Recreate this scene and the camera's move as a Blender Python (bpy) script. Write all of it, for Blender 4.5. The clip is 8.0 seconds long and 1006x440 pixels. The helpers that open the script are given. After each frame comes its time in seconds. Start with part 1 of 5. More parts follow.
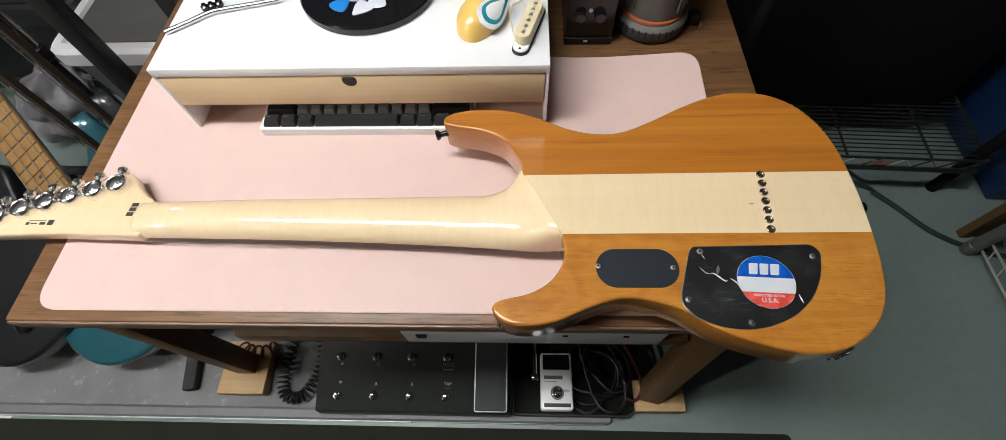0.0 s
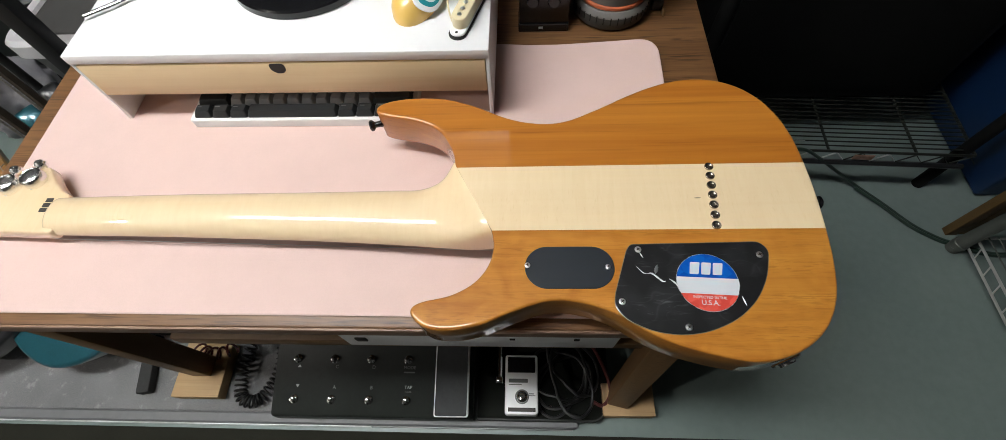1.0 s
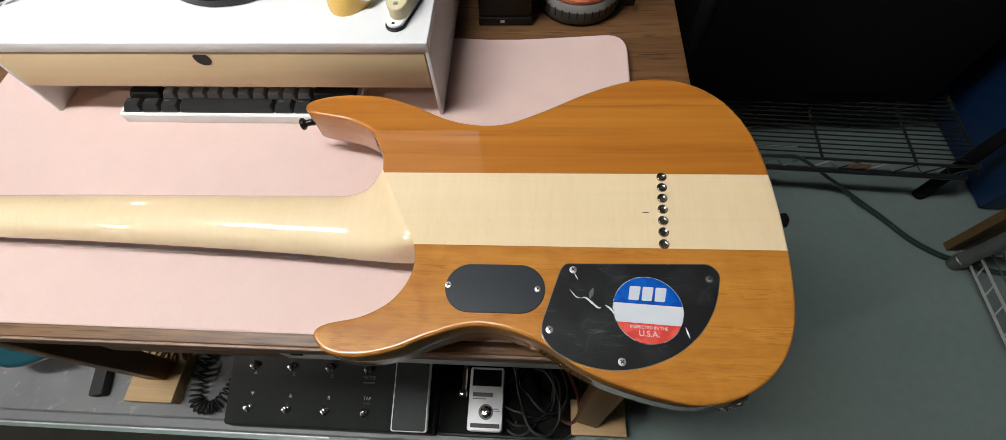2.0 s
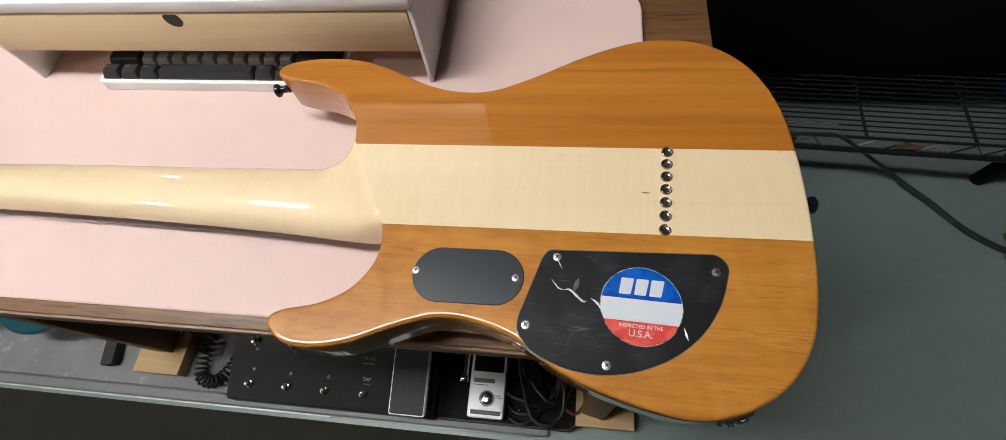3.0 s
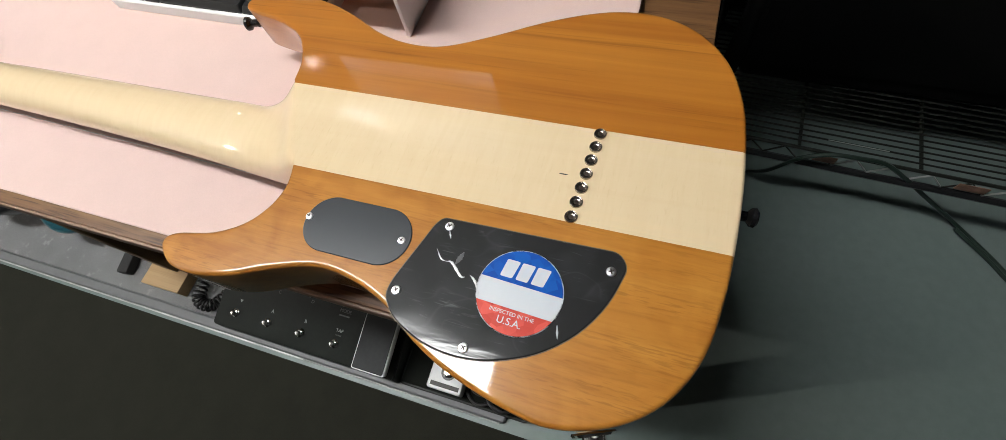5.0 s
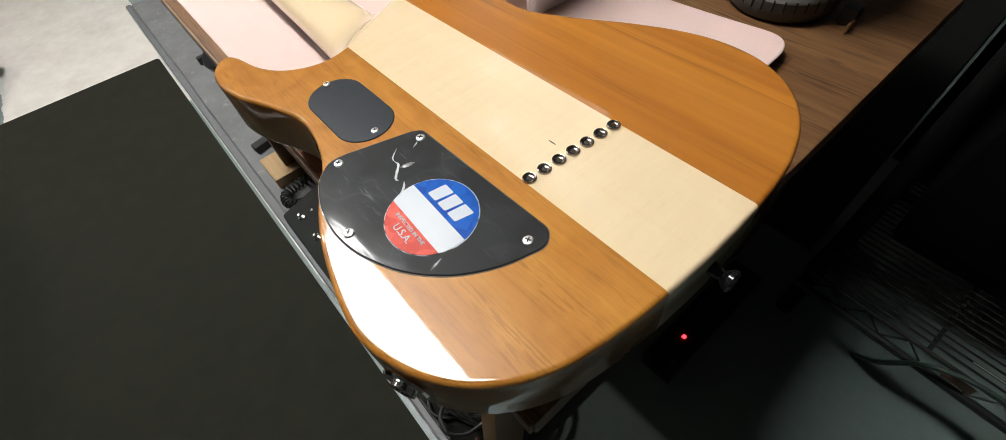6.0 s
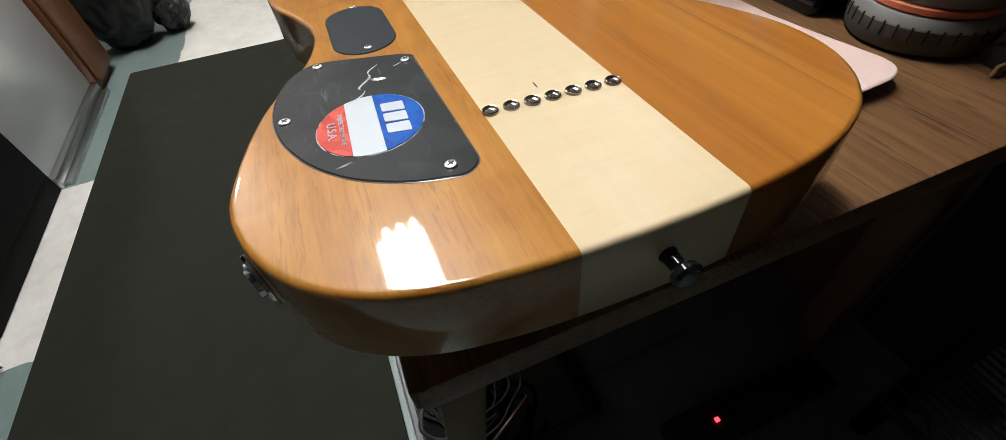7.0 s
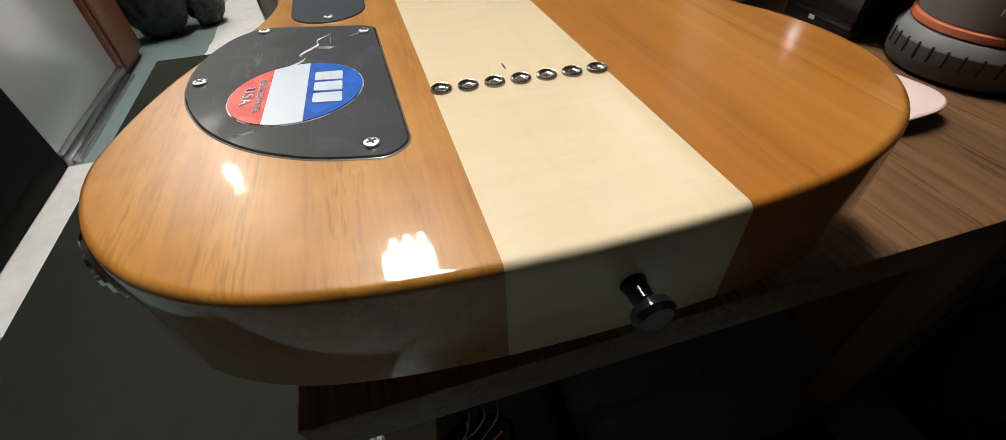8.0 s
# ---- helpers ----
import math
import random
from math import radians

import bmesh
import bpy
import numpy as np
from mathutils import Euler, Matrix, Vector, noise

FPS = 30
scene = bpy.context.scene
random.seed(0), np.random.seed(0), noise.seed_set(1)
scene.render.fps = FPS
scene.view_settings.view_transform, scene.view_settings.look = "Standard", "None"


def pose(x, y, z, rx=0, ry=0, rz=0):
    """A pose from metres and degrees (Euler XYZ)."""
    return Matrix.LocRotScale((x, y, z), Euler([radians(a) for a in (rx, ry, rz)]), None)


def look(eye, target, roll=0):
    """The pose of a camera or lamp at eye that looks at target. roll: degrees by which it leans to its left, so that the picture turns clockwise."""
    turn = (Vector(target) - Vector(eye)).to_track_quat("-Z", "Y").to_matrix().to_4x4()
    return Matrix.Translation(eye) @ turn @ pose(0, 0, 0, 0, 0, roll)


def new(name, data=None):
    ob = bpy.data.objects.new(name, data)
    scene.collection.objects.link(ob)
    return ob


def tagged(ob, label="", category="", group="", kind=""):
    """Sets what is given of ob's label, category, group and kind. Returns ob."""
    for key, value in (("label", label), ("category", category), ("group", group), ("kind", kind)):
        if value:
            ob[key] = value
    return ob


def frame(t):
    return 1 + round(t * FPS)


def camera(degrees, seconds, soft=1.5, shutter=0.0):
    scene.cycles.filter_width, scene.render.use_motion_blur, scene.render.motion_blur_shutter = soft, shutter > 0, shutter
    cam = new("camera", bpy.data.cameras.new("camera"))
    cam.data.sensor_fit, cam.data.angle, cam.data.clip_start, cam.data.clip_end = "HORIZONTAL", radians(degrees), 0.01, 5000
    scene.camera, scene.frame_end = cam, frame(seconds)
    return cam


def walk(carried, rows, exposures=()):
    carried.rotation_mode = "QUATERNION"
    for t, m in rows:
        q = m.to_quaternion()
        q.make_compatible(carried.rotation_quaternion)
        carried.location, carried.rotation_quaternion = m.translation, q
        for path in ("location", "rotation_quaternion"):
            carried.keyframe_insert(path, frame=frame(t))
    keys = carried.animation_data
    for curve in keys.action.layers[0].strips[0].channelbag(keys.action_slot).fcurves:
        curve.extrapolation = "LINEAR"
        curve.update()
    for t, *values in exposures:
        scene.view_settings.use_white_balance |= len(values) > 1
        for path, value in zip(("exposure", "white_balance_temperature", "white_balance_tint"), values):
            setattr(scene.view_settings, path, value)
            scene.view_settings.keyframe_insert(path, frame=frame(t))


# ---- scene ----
cam = camera(95.6, 8.0, soft=0.65)
PATH = [
    (0, (-0.0008, -0.0020, 1.0001), (-0.0396, 0.4704, 0.1196), -4.09),
    (0.5, (0.0381, 0.0064, 0.9816), (0.0016, 0.4772, 0.1001), -3.82),
    (1, (0.0708, 0.0135, 0.9653), (0.0287, 0.4829, 0.0834), -4.51),
    (1.5, (0.1049, 0.0291, 0.9503), (0.0573, 0.4987, 0.0687), -4.61),
    (1.7, (0.1204, 0.0382, 0.9415), (0.0691, 0.5061, 0.0592), -4.85),
    (2.8, (0.1696, 0.0659, 0.8951), (0.0696, 0.5066, 0.0030), -8.65),
    (3, (0.1745, 0.0717, 0.8857), (0.0578, 0.4933, -0.0136), -11.32),
    (3.5, (0.2044, 0.0892, 0.8692), (0.0746, 0.4952, -0.0354), -12.98),
    (4, (0.2217, 0.0956, 0.8619), (0.0563, 0.4767, -0.0477), -17.46),
    (4.5, (0.2374, 0.0939, 0.8561), (0.0658, 0.4682, -0.0552), -17.56),
    (4.7, (0.2478, 0.0899, 0.8565), (0.0610, 0.4554, -0.0554), -17.93),
    (5.8, (0.3684, 0.0933, 0.7902), (-0.0576, 0.4721, -0.0314), -7.77),
    (6, (0.3829, 0.0984, 0.7777), (-0.1101, 0.4396, -0.0227), -8.08),
    (6.5, (0.4177, 0.1187, 0.7392), (-0.1965, 0.3467, -0.0163), -9.70),
    (7, (0.4339, 0.1536, 0.7092), (-0.2156, 0.3626, -0.0219), -6.20),
    (7.3, (0.4329, 0.1676, 0.6921), (-0.2337, 0.3816, -0.0220), -2.52),
    (7.5, (0.4308, 0.1771, 0.6845), (-0.2477, 0.3868, -0.0196), -1.75),
    (8, (0.4199, 0.1889, 0.6710), (-0.2739, 0.3800, -0.0233), -2.36),
]
walk(cam, [(t, look(eye, target, roll)) for t, eye, target, roll in PATH],
     exposures=[(0.0, 0.0, 6400, 10), (4.5, 0.0, 6400, 10), (6.0, 0.33, 6450, 10), (7.0, 0.42, 6300, 8), (8.0, 0.41, 6350, 8)])
from mathutils import geometry
# ---------------------------------------------------------------- world and lights
world = bpy.data.worlds.new("world")
scene.world = world
world.use_nodes = True
world.node_tree.nodes["Background"].inputs["Color"].default_value = (0.9, 0.85, 0.8, 1)
world.node_tree.nodes["Background"].inputs["Strength"].default_value = 0.02
TUBE, BULB, BULB_NEAR, SCREEN = 41.0, 120.0, 880.0, 1.0


# ---------------------------------------------------------------- materials
def nodes_of(name):
    m = bpy.data.materials.new(name)
    m.use_nodes = True
    nt = m.node_tree
    return m, nt, nt.nodes["Principled BSDF"]


def add(nt, kind, **values):
    n = nt.nodes.new(kind)
    for key, v in values.items():
        n.inputs[key].default_value = v
    return n


def coords(nt, scale=(1, 1, 1), rot=(0, 0, 0)):
    tc = nt.nodes.new("ShaderNodeTexCoord")
    mp = nt.nodes.new("ShaderNodeMapping")
    mp.inputs["Scale"].default_value = scale
    mp.inputs["Rotation"].default_value = rot
    nt.links.new(tc.outputs["Object"], mp.inputs["Vector"])
    return mp.outputs["Vector"]


def ramp(nt, fac, stops):
    r = nt.nodes.new("ShaderNodeValToRGB")
    while len(r.color_ramp.elements) < len(stops):
        r.color_ramp.elements.new(0.5)
    for e, (p, c) in zip(r.color_ramp.elements, stops):
        e.position, e.color = p, (*c, 1)
    nt.links.new(fac, r.inputs["Fac"])
    return r.outputs["Color"]


def noise_tex(nt, vec, scale, detail=4, rough=0.55, distort=0.0):
    n = add(nt, "ShaderNodeTexNoise", Scale=scale, Detail=detail, Roughness=rough, Distortion=distort)
    nt.links.new(vec, n.inputs["Vector"])
    return n.outputs["Fac"]


def mix(nt, a, b, fac, blend="MIX"):
    n = nt.nodes.new("ShaderNodeMix")
    n.data_type, n.blend_type = "RGBA", blend
    for slot, v in ((6, a), (7, b), (0, fac)):
        if isinstance(v, (int, float)):
            n.inputs[slot].default_value = v
        elif isinstance(v, tuple):
            n.inputs[slot].default_value = (*v, 1)
        else:
            nt.links.new(v, n.inputs[slot])
    return n.outputs[2]


def bump(nt, bsdf, height, strength, distance=0.001):
    b = add(nt, "ShaderNodeBump", Strength=strength, Distance=distance)
    nt.links.new(height, b.inputs["Height"])
    nt.links.new(b.outputs["Normal"], bsdf.inputs["Normal"])


def plain(name, color, rough=0.5, metal=0.0, vary=0.12, scale=40.0, relief=0.1, coat=0.0, spec=0.5):
    """Painted, moulded or metal surface with slight uneven tone and fine relief."""
    m, nt, b = nodes_of(name)
    v = coords(nt)
    f = noise_tex(nt, v, scale, 5)
    g = noise_tex(nt, v, scale * 0.12, 3)
    dark = tuple(c * (1 - vary) for c in color)
    light = tuple(min(1, c * (1 + vary)) for c in color)
    c = mix(nt, ramp(nt, f, [(0.3, dark), (0.7, light)]), ramp(nt, g, [(0.3, dark), (0.7, light)]), 0.5)
    nt.links.new(c, b.inputs["Base Color"])
    b.inputs["Roughness"].default_value = rough
    b.inputs["Metallic"].default_value = metal
    b.inputs["Coat Weight"].default_value = coat
    b.inputs["Coat Roughness"].default_value = 0.04
    b.inputs["Specular IOR Level"].default_value = spec
    if relief:
        bump(nt, b, noise_tex(nt, v, scale * 6, 3), relief, 0.0006)
    return m


def wood(name, dark, mid, light, along=(2.5, 60, 60), pores=0.5, rough=0.4, coat=0.0, band=0.5, pore_scale=(14, 620, 620), pore_color=None, relief=0.06, pore_edge=0.56, flame=0.0, flame_scale=(90, 9, 9)):
    """Wood with its grain along the axis of the smallest scale; coat gives a clear gloss lacquer."""
    m, nt, b = nodes_of(name)
    v = coords(nt, along)
    f = noise_tex(nt, v, 1.0, 6, 0.6, 0.6)
    slow = noise_tex(nt, coords(nt, tuple(s * 0.16 for s in along)), 1.0, 3, 0.5, 1.2)
    c = mix(nt, ramp(nt, f, [(0.25, dark), (0.5, mid), (0.78, light)]), ramp(nt, slow, [(0.3, dark), (0.55, mid), (0.75, light)]), band)
    p = noise_tex(nt, coords(nt, pore_scale), 1.0, 2, 0.5)
    where = noise_tex(nt, coords(nt, tuple(s * 0.5 for s in along)), 1.3, 3)
    lines = ramp(nt, p, [(pore_edge, (0, 0, 0)), (pore_edge + 0.12, (1, 1, 1))])
    amount = mix(nt, lines, ramp(nt, where, [(0.35, (0, 0, 0)), (0.65, (1, 1, 1))]), 1.0, "MULTIPLY")
    amount = mix(nt, (0, 0, 0), amount, pores)
    pc = pore_color or tuple(x * 0.45 for x in dark)
    c = mix(nt, c, pc, amount)
    if flame:
        fl = noise_tex(nt, coords(nt, flame_scale), 1.0, 3, 0.5, 0.8)
        c = mix(nt, c, ramp(nt, fl, [(0.4, light), (0.62, dark)]), flame, "MIX")
    nt.links.new(c, b.inputs["Base Color"])
    b.inputs["Roughness"].default_value = rough
    b.inputs["Coat Weight"].default_value = coat
    b.inputs["Coat Roughness"].default_value = 0.025
    if coat:
        b.inputs["Specular IOR Level"].default_value = 0.28
        ripple = add(nt, "ShaderNodeBump", Strength=0.007, Distance=0.003)
        nt.links.new(noise_tex(nt, coords(nt), 38.0, 2), ripple.inputs["Height"])
        nt.links.new(ripple.outputs["Normal"], b.inputs["Coat Normal"])
    if relief:
        bump(nt, b, p, relief, 0.0004)
    return m


def glow(name, color, strength):
    m, nt, b = nodes_of(name)
    b.inputs["Base Color"].default_value = (*color, 1)
    b.inputs["Emission Color"].default_value = (*color, 1)
    b.inputs["Emission Strength"].default_value = strength
    return m


def floor_paint():
    """Grey painted concrete, worn through to pale bare concrete in patches with ragged edges."""
    m, nt, b = nodes_of("painted_concrete")
    v = nt.nodes.new("ShaderNodeNewGeometry").outputs["Position"]
    fine = noise_tex(nt, v, 55, 6)
    big = noise_tex(nt, v, 2.2, 4)
    paint = mix(nt, ramp(nt, fine, [(0.3, (0.150, 0.190, 0.182)), (0.7, (0.193, 0.236, 0.225))]), ramp(nt, big, [(0.3, (0.141, 0.187, 0.180)), (0.75, (0.210, 0.250, 0.235))]), 0.55)
    bare = mix(nt, ramp(nt, noise_tex(nt, v, 9, 6), [(0.3, (0.55, 0.50, 0.45)), (0.7, (0.76, 0.72, 0.67))]), ramp(nt, noise_tex(nt, v, 34, 6), [(0.3, (0.58, 0.54, 0.50)), (0.7, (0.78, 0.74, 0.70))]), 0.4)
    sep = nt.nodes.new("ShaderNodeSeparateXYZ")
    warp = nt.nodes.new("ShaderNodeVectorMath")
    warp.operation = "MULTIPLY_ADD"
    wn = add(nt, "ShaderNodeTexNoise", Scale=14.0, Detail=4.0)
    nt.links.new(v, wn.inputs["Vector"])
    nt.links.new(wn.outputs["Color"], warp.inputs[0])
    warp.inputs[1].default_value = (0.03, 0.03, 0.0)
    nt.links.new(v, warp.inputs[2])
    nt.links.new(warp.outputs[0], sep.inputs[0])

    def step(axis, edge, over):
        n = nt.nodes.new("ShaderNodeMath")
        n.operation = "GREATER_THAN" if over else "LESS_THAN"
        nt.links.new(sep.outputs[axis], n.inputs[0])
        n.inputs[1].default_value = edge
        return n.outputs[0]

    def calc(op, x, y):
        n = nt.nodes.new("ShaderNodeMath")
        n.operation = op
        nt.links.new(x, n.inputs[0])
        nt.links.new(y, n.inputs[1])
        return n.outputs[0]
    left = calc("MULTIPLY", calc("MULTIPLY", step("X", -1.05, False), step("Y", -0.362, True)), step("Y", 0.11, False))
    strip = calc("MULTIPLY", calc("MULTIPLY", step("X", -0.775, True), step("X", -0.235, False)), step("Y", -0.45, False))
    mask = calc("MAXIMUM", left, strip)
    nt.links.new(mix(nt, paint, bare, mask), b.inputs["Base Color"])
    b.inputs["Roughness"].default_value = 0.42
    bump(nt, b, noise_tex(nt, v, 120, 4), 0.15, 0.001)
    return m


def fabric(name, color, scale=500, rough=0.95, vary=0.25, relief=0.5, spots=0.0, spot_color=(0.3, 0.3, 0.3)):
    m, nt, b = nodes_of(name)
    v = coords(nt)
    f = noise_tex(nt, v, scale, 3)
    g = noise_tex(nt, v, scale * 0.03, 4)
    c = mix(nt, ramp(nt, f, [(0.3, tuple(x * (1 - vary) for x in color)), (0.7, tuple(x * (1 + vary) for x in color))]),
            ramp(nt, g, [(0.35, tuple(x * (1 - vary * 0.6) for x in color)), (0.65, tuple(x * (1 + vary * 0.6) for x in color))]), 0.5)
    if spots:
        s = ramp(nt, noise_tex(nt, v, scale * 0.12, 5, 0.7), [(0.58, (0, 0, 0)), (0.66, (1, 1, 1))])
        c = mix(nt, c, spot_color, mix(nt, (0, 0, 0), s, spots))
    nt.links.new(c, b.inputs["Base Color"])
    b.inputs["Roughness"].default_value = rough
    b.inputs["Specular IOR Level"].default_value = 0.2
    bump(nt, b, f, relief, 0.0008)
    return m


def film_over_black():
    """Black plastic plate under a scuffed clear protective film, with soft glare painted in grey."""
    m, nt, b = nodes_of("filmed_black_plastic")
    v = coords(nt)
    b.inputs["Base Color"].default_value = (0.008, 0.008, 0.009, 1)
    b.inputs["Roughness"].default_value = 0.55
    b.inputs["Specular IOR Level"].default_value = 0.22
    b.inputs["Coat Weight"].default_value = 0.85
    cloud = ramp(nt, noise_tex(nt, coords(nt, (16, 26, 1), (0, 0, 0.5)), 1.0, 3, 0.5, 1.2), [(0.35, (0.05, 0.05, 0.05)), (0.75, (0.15, 0.15, 0.15))])
    thin = ramp(nt, noise_tex(nt, coords(nt, (22, 260, 1), (0, 0, 0.75)), 1.0, 3, 0.5, 1.6), [(0.70, (0, 0, 0)), (0.78, (1, 1, 1))])
    nt.links.new(mix(nt, cloud, (0.40, 0.40, 0.40), thin), b.inputs["Coat Roughness"])
    scuff = ramp(nt, noise_tex(nt, coords(nt, (14, 150, 1), (0, 0, -0.9)), 1.0, 4, 0.6, 3.0), [(0.58, (0, 0, 0)), (0.70, (1, 1, 1))])
    # soft grey areas put glare into the colour and also mask the scuffs
    scuff_glare = ramp(nt, noise_tex(nt, coords(nt, (24, 24, 1)), 1.0, 2), [(0.48, (0, 0, 0)), (0.66, (1, 1, 1))])
    worn = mix(nt, mix(nt, scuff, scuff_glare, 1.0, "MULTIPLY"), mix(nt, scuff_glare, thin, 0.4), 0.22)
    ground = mix(nt, (0.008, 0.008, 0.009), (0.085, 0.090, 0.095), worn)
    # fine curved scratches: the contour lines of two slow noises
    for scale in (11.0, 19.0):
        slow = noise_tex(nt, coords(nt, (scale, scale * 1.6, 1)), 1.0, 1, 0.4)
        arc = ramp(nt, slow, [(0.494, (0, 0, 0)), (0.500, (1, 1, 1)), (0.506, (0, 0, 0))])
        ground = mix(nt, ground, (0.028, 0.029, 0.031), mix(nt, arc, scuff_glare, 1.0, "MULTIPLY"))
    nt.links.new(ground, b.inputs["Base Color"])
    cb = add(nt, "ShaderNodeBump", Strength=0.02, Distance=0.003)
    nt.links.new(noise_tex(nt, coords(nt, (12, 60, 1), (0, 0, 0.6)), 1.0, 3, 0.5, 2.5), cb.inputs["Height"])
    nt.links.new(cb.outputs["Normal"], b.inputs["Coat Normal"])
    return m


def screen_glow():
    """A page on the monitor: bright foot, dimmer body with uneven tone."""
    m, nt, b = nodes_of("lit_screen")
    pos = nt.nodes.new("ShaderNodeNewGeometry").outputs["Position"]
    sep = nt.nodes.new("ShaderNodeSeparateXYZ")
    nt.links.new(pos, sep.inputs[0])
    rise = add(nt, "ShaderNodeMapRange")
    for slot, v in ((1, 0.86), (2, 1.115), (3, 0.0), (4, 1.0)):
        rise.inputs[slot].default_value = v
    nt.links.new(sep.outputs["Z"], rise.inputs[0])
    base = ramp(nt, rise.outputs[0], [(0.10, (0.95, 0.88, 0.85)), (0.16, (0.42, 0.36, 0.30)), (0.9, (0.30, 0.26, 0.22))])
    side = noise_tex(nt, pos, 5.0, 2)
    nt.links.new(mix(nt, base, ramp(nt, side, [(0.35, (0.35, 0.33, 0.33)), (0.6, (1, 1, 1))]), 0.8, "MULTIPLY"), b.inputs["Emission Color"])
    b.inputs["Base Color"].default_value = (0.01, 0.01, 0.01, 1)
    b.inputs["Emission Strength"].default_value = 2.0 * SCREEN
    return m


def faceted(name, dark, light):
    """Printed paper with a pattern of many-sided tones under a clear film."""
    m, nt, b = nodes_of(name)
    cell = add(nt, "ShaderNodeTexVoronoi", Scale=170.0)
    nt.links.new(coords(nt, (1, 1, 0.001)), cell.inputs["Vector"])
    sep = nt.nodes.new("ShaderNodeSeparateColor")
    nt.links.new(cell.outputs["Color"], sep.inputs[0])
    nt.links.new(ramp(nt, sep.outputs[0], [(0.0, dark), (1.0, light)]), b.inputs["Base Color"])
    b.inputs["Roughness"].default_value = 0.4
    b.inputs["Specular IOR Level"].default_value = 0.15
    b.inputs["Coat Weight"].default_value = 0.35
    b.inputs["Coat Roughness"].default_value = 0.08
    return m


M = {}
M["cedar"] = wood("orange_mahogany", (0.275, 0.080, 0.009), (0.43, 0.150, 0.018), (0.59, 0.245, 0.036), along=(1.9, 85, 85), pores=0.35, rough=0.35, coat=1.0, band=0.5, pore_scale=(10, 420, 420), flame=0.07, flame_scale=(5, 30, 30))
M["cedar_pored"] = wood("brown_mahogany", (0.32, 0.105, 0.012), (0.475, 0.189, 0.026), (0.61, 0.287, 0.054), along=(11, 150, 150), pores=0.52, pore_edge=0.51, rough=0.35, coat=1.0, band=0.45, pore_scale=(75, 760, 760), pore_color=(0.21, 0.068, 0.009), flame=0.20, flame_scale=(30, 30, 30))
M["maple"] = wood("lacquered_maple", (0.73, 0.535, 0.315), (0.79, 0.62, 0.395), (0.84, 0.68, 0.46), along=(1.5, 40, 40), pores=0.30, rough=0.35, coat=1.0, band=0.6, pore_scale=(620, 105, 105), pore_color=(0.56, 0.37, 0.18), pore_edge=0.60, flame=0.12, flame_scale=(150, 16, 16))
M["ebony"] = plain("dark_fretboard", (0.035, 0.022, 0.016), 0.5)
M["desk"] = wood("walnut_desk_veneer", (0.095, 0.042, 0.016), (0.190, 0.092, 0.038), (0.29, 0.155, 0.068), along=(5, 150, 150), pores=0.9, rough=0.45, band=0.35, pore_scale=(22, 420, 420), relief=0.3, pore_color=(0.042, 0.017, 0.008), pore_edge=0.50)
M["desk_edge"] = wood("walnut_desk_edge", (0.12, 0.068, 0.042), (0.23, 0.140, 0.092), (0.36, 0.24, 0.17), along=(4, 90, 190), pores=0.8, rough=0.45, pore_scale=(9, 300, 420), relief=0.25)
M["pine"] = wood("pale_pine", (0.70, 0.52, 0.29), (0.78, 0.61, 0.37), (0.84, 0.69, 0.45), along=(2.2, 26, 60), pores=0.2, rough=0.5, pore_color=(0.55, 0.35, 0.16))
M["block"] = wood("offcut_pine", (0.38, 0.24, 0.11), (0.48, 0.32, 0.16), (0.58, 0.41, 0.23), along=(4, 40, 60), pores=0.5, rough=0.7, relief=0.3)
M["legwood"] = wood("dark_leg_wood", (0.13, 0.068, 0.026), (0.19, 0.105, 0.044), (0.25, 0.145, 0.066), along=(40, 40, 3), pores=0.5, rough=0.5)
M["pink"] = fabric("pink_leather_mat", (0.665, 0.485, 0.445), 900, 0.55, 0.05, 0.12)
M["white"] = plain("white_laminate", (0.80, 0.80, 0.81), 0.45, vary=0.015, relief=0.03)
M["chrome"] = plain("chrome", (0.80, 0.79, 0.78), 0.13, 1.0, vary=0.03, relief=0.0)
M["steel"] = plain("worn_steel", (0.55, 0.55, 0.54), 0.3, 1.0, vary=0.1)
M["black"] = plain("black_plastic", (0.012, 0.012, 0.013), 0.4, vary=0.2, scale=60)
M["black_gloss"] = plain("glossy_black_plastic", (0.008, 0.008, 0.009), 0.15, vary=0.1)
M["rubber"] = plain("black_rubber", (0.016, 0.016, 0.016), 0.75, vary=0.25, scale=200, relief=0.4)
M["plate"] = film_over_black()
M["oval_plate"] = plain("satin_black_plate", (0.019, 0.023, 0.029), 0.33, vary=0.05)
M["hole"] = plain("dark_hollow", (0.006, 0.006, 0.006), 0.6)
M["blue_print"] = faceted("blue_print", (0.002, 0.062, 0.36), (0.004, 0.115, 0.50))
M["white_print"] = plain("white_print", (0.62, 0.645, 0.69), 0.35, vary=0.02, relief=0, coat=0.6)
M["red_print"] = faceted("red_print", (0.58, 0.055, 0.040), (0.76, 0.115, 0.085))
M["ink"] = plain("dark_ink", (0.03, 0.025, 0.02), 0.5, relief=0)
M["mark"] = plain("grey_white_lettering", (0.42, 0.43, 0.43), 0.5, relief=0)
M["mark_dim"] = plain("grey_lettering", (0.15, 0.15, 0.15), 0.5, relief=0)
M["floor"] = floor_paint()
M["mat"] = fabric("black_rubber_mat", (0.0165, 0.0163, 0.0115), 700, 0.9, 0.3, 0.5)
M["grey_mat"] = fabric("grey_speckled_mat", (0.178, 0.178, 0.180), 420, 0.8, 0.32, 0.5, 0.45, (0.33, 0.33, 0.32))
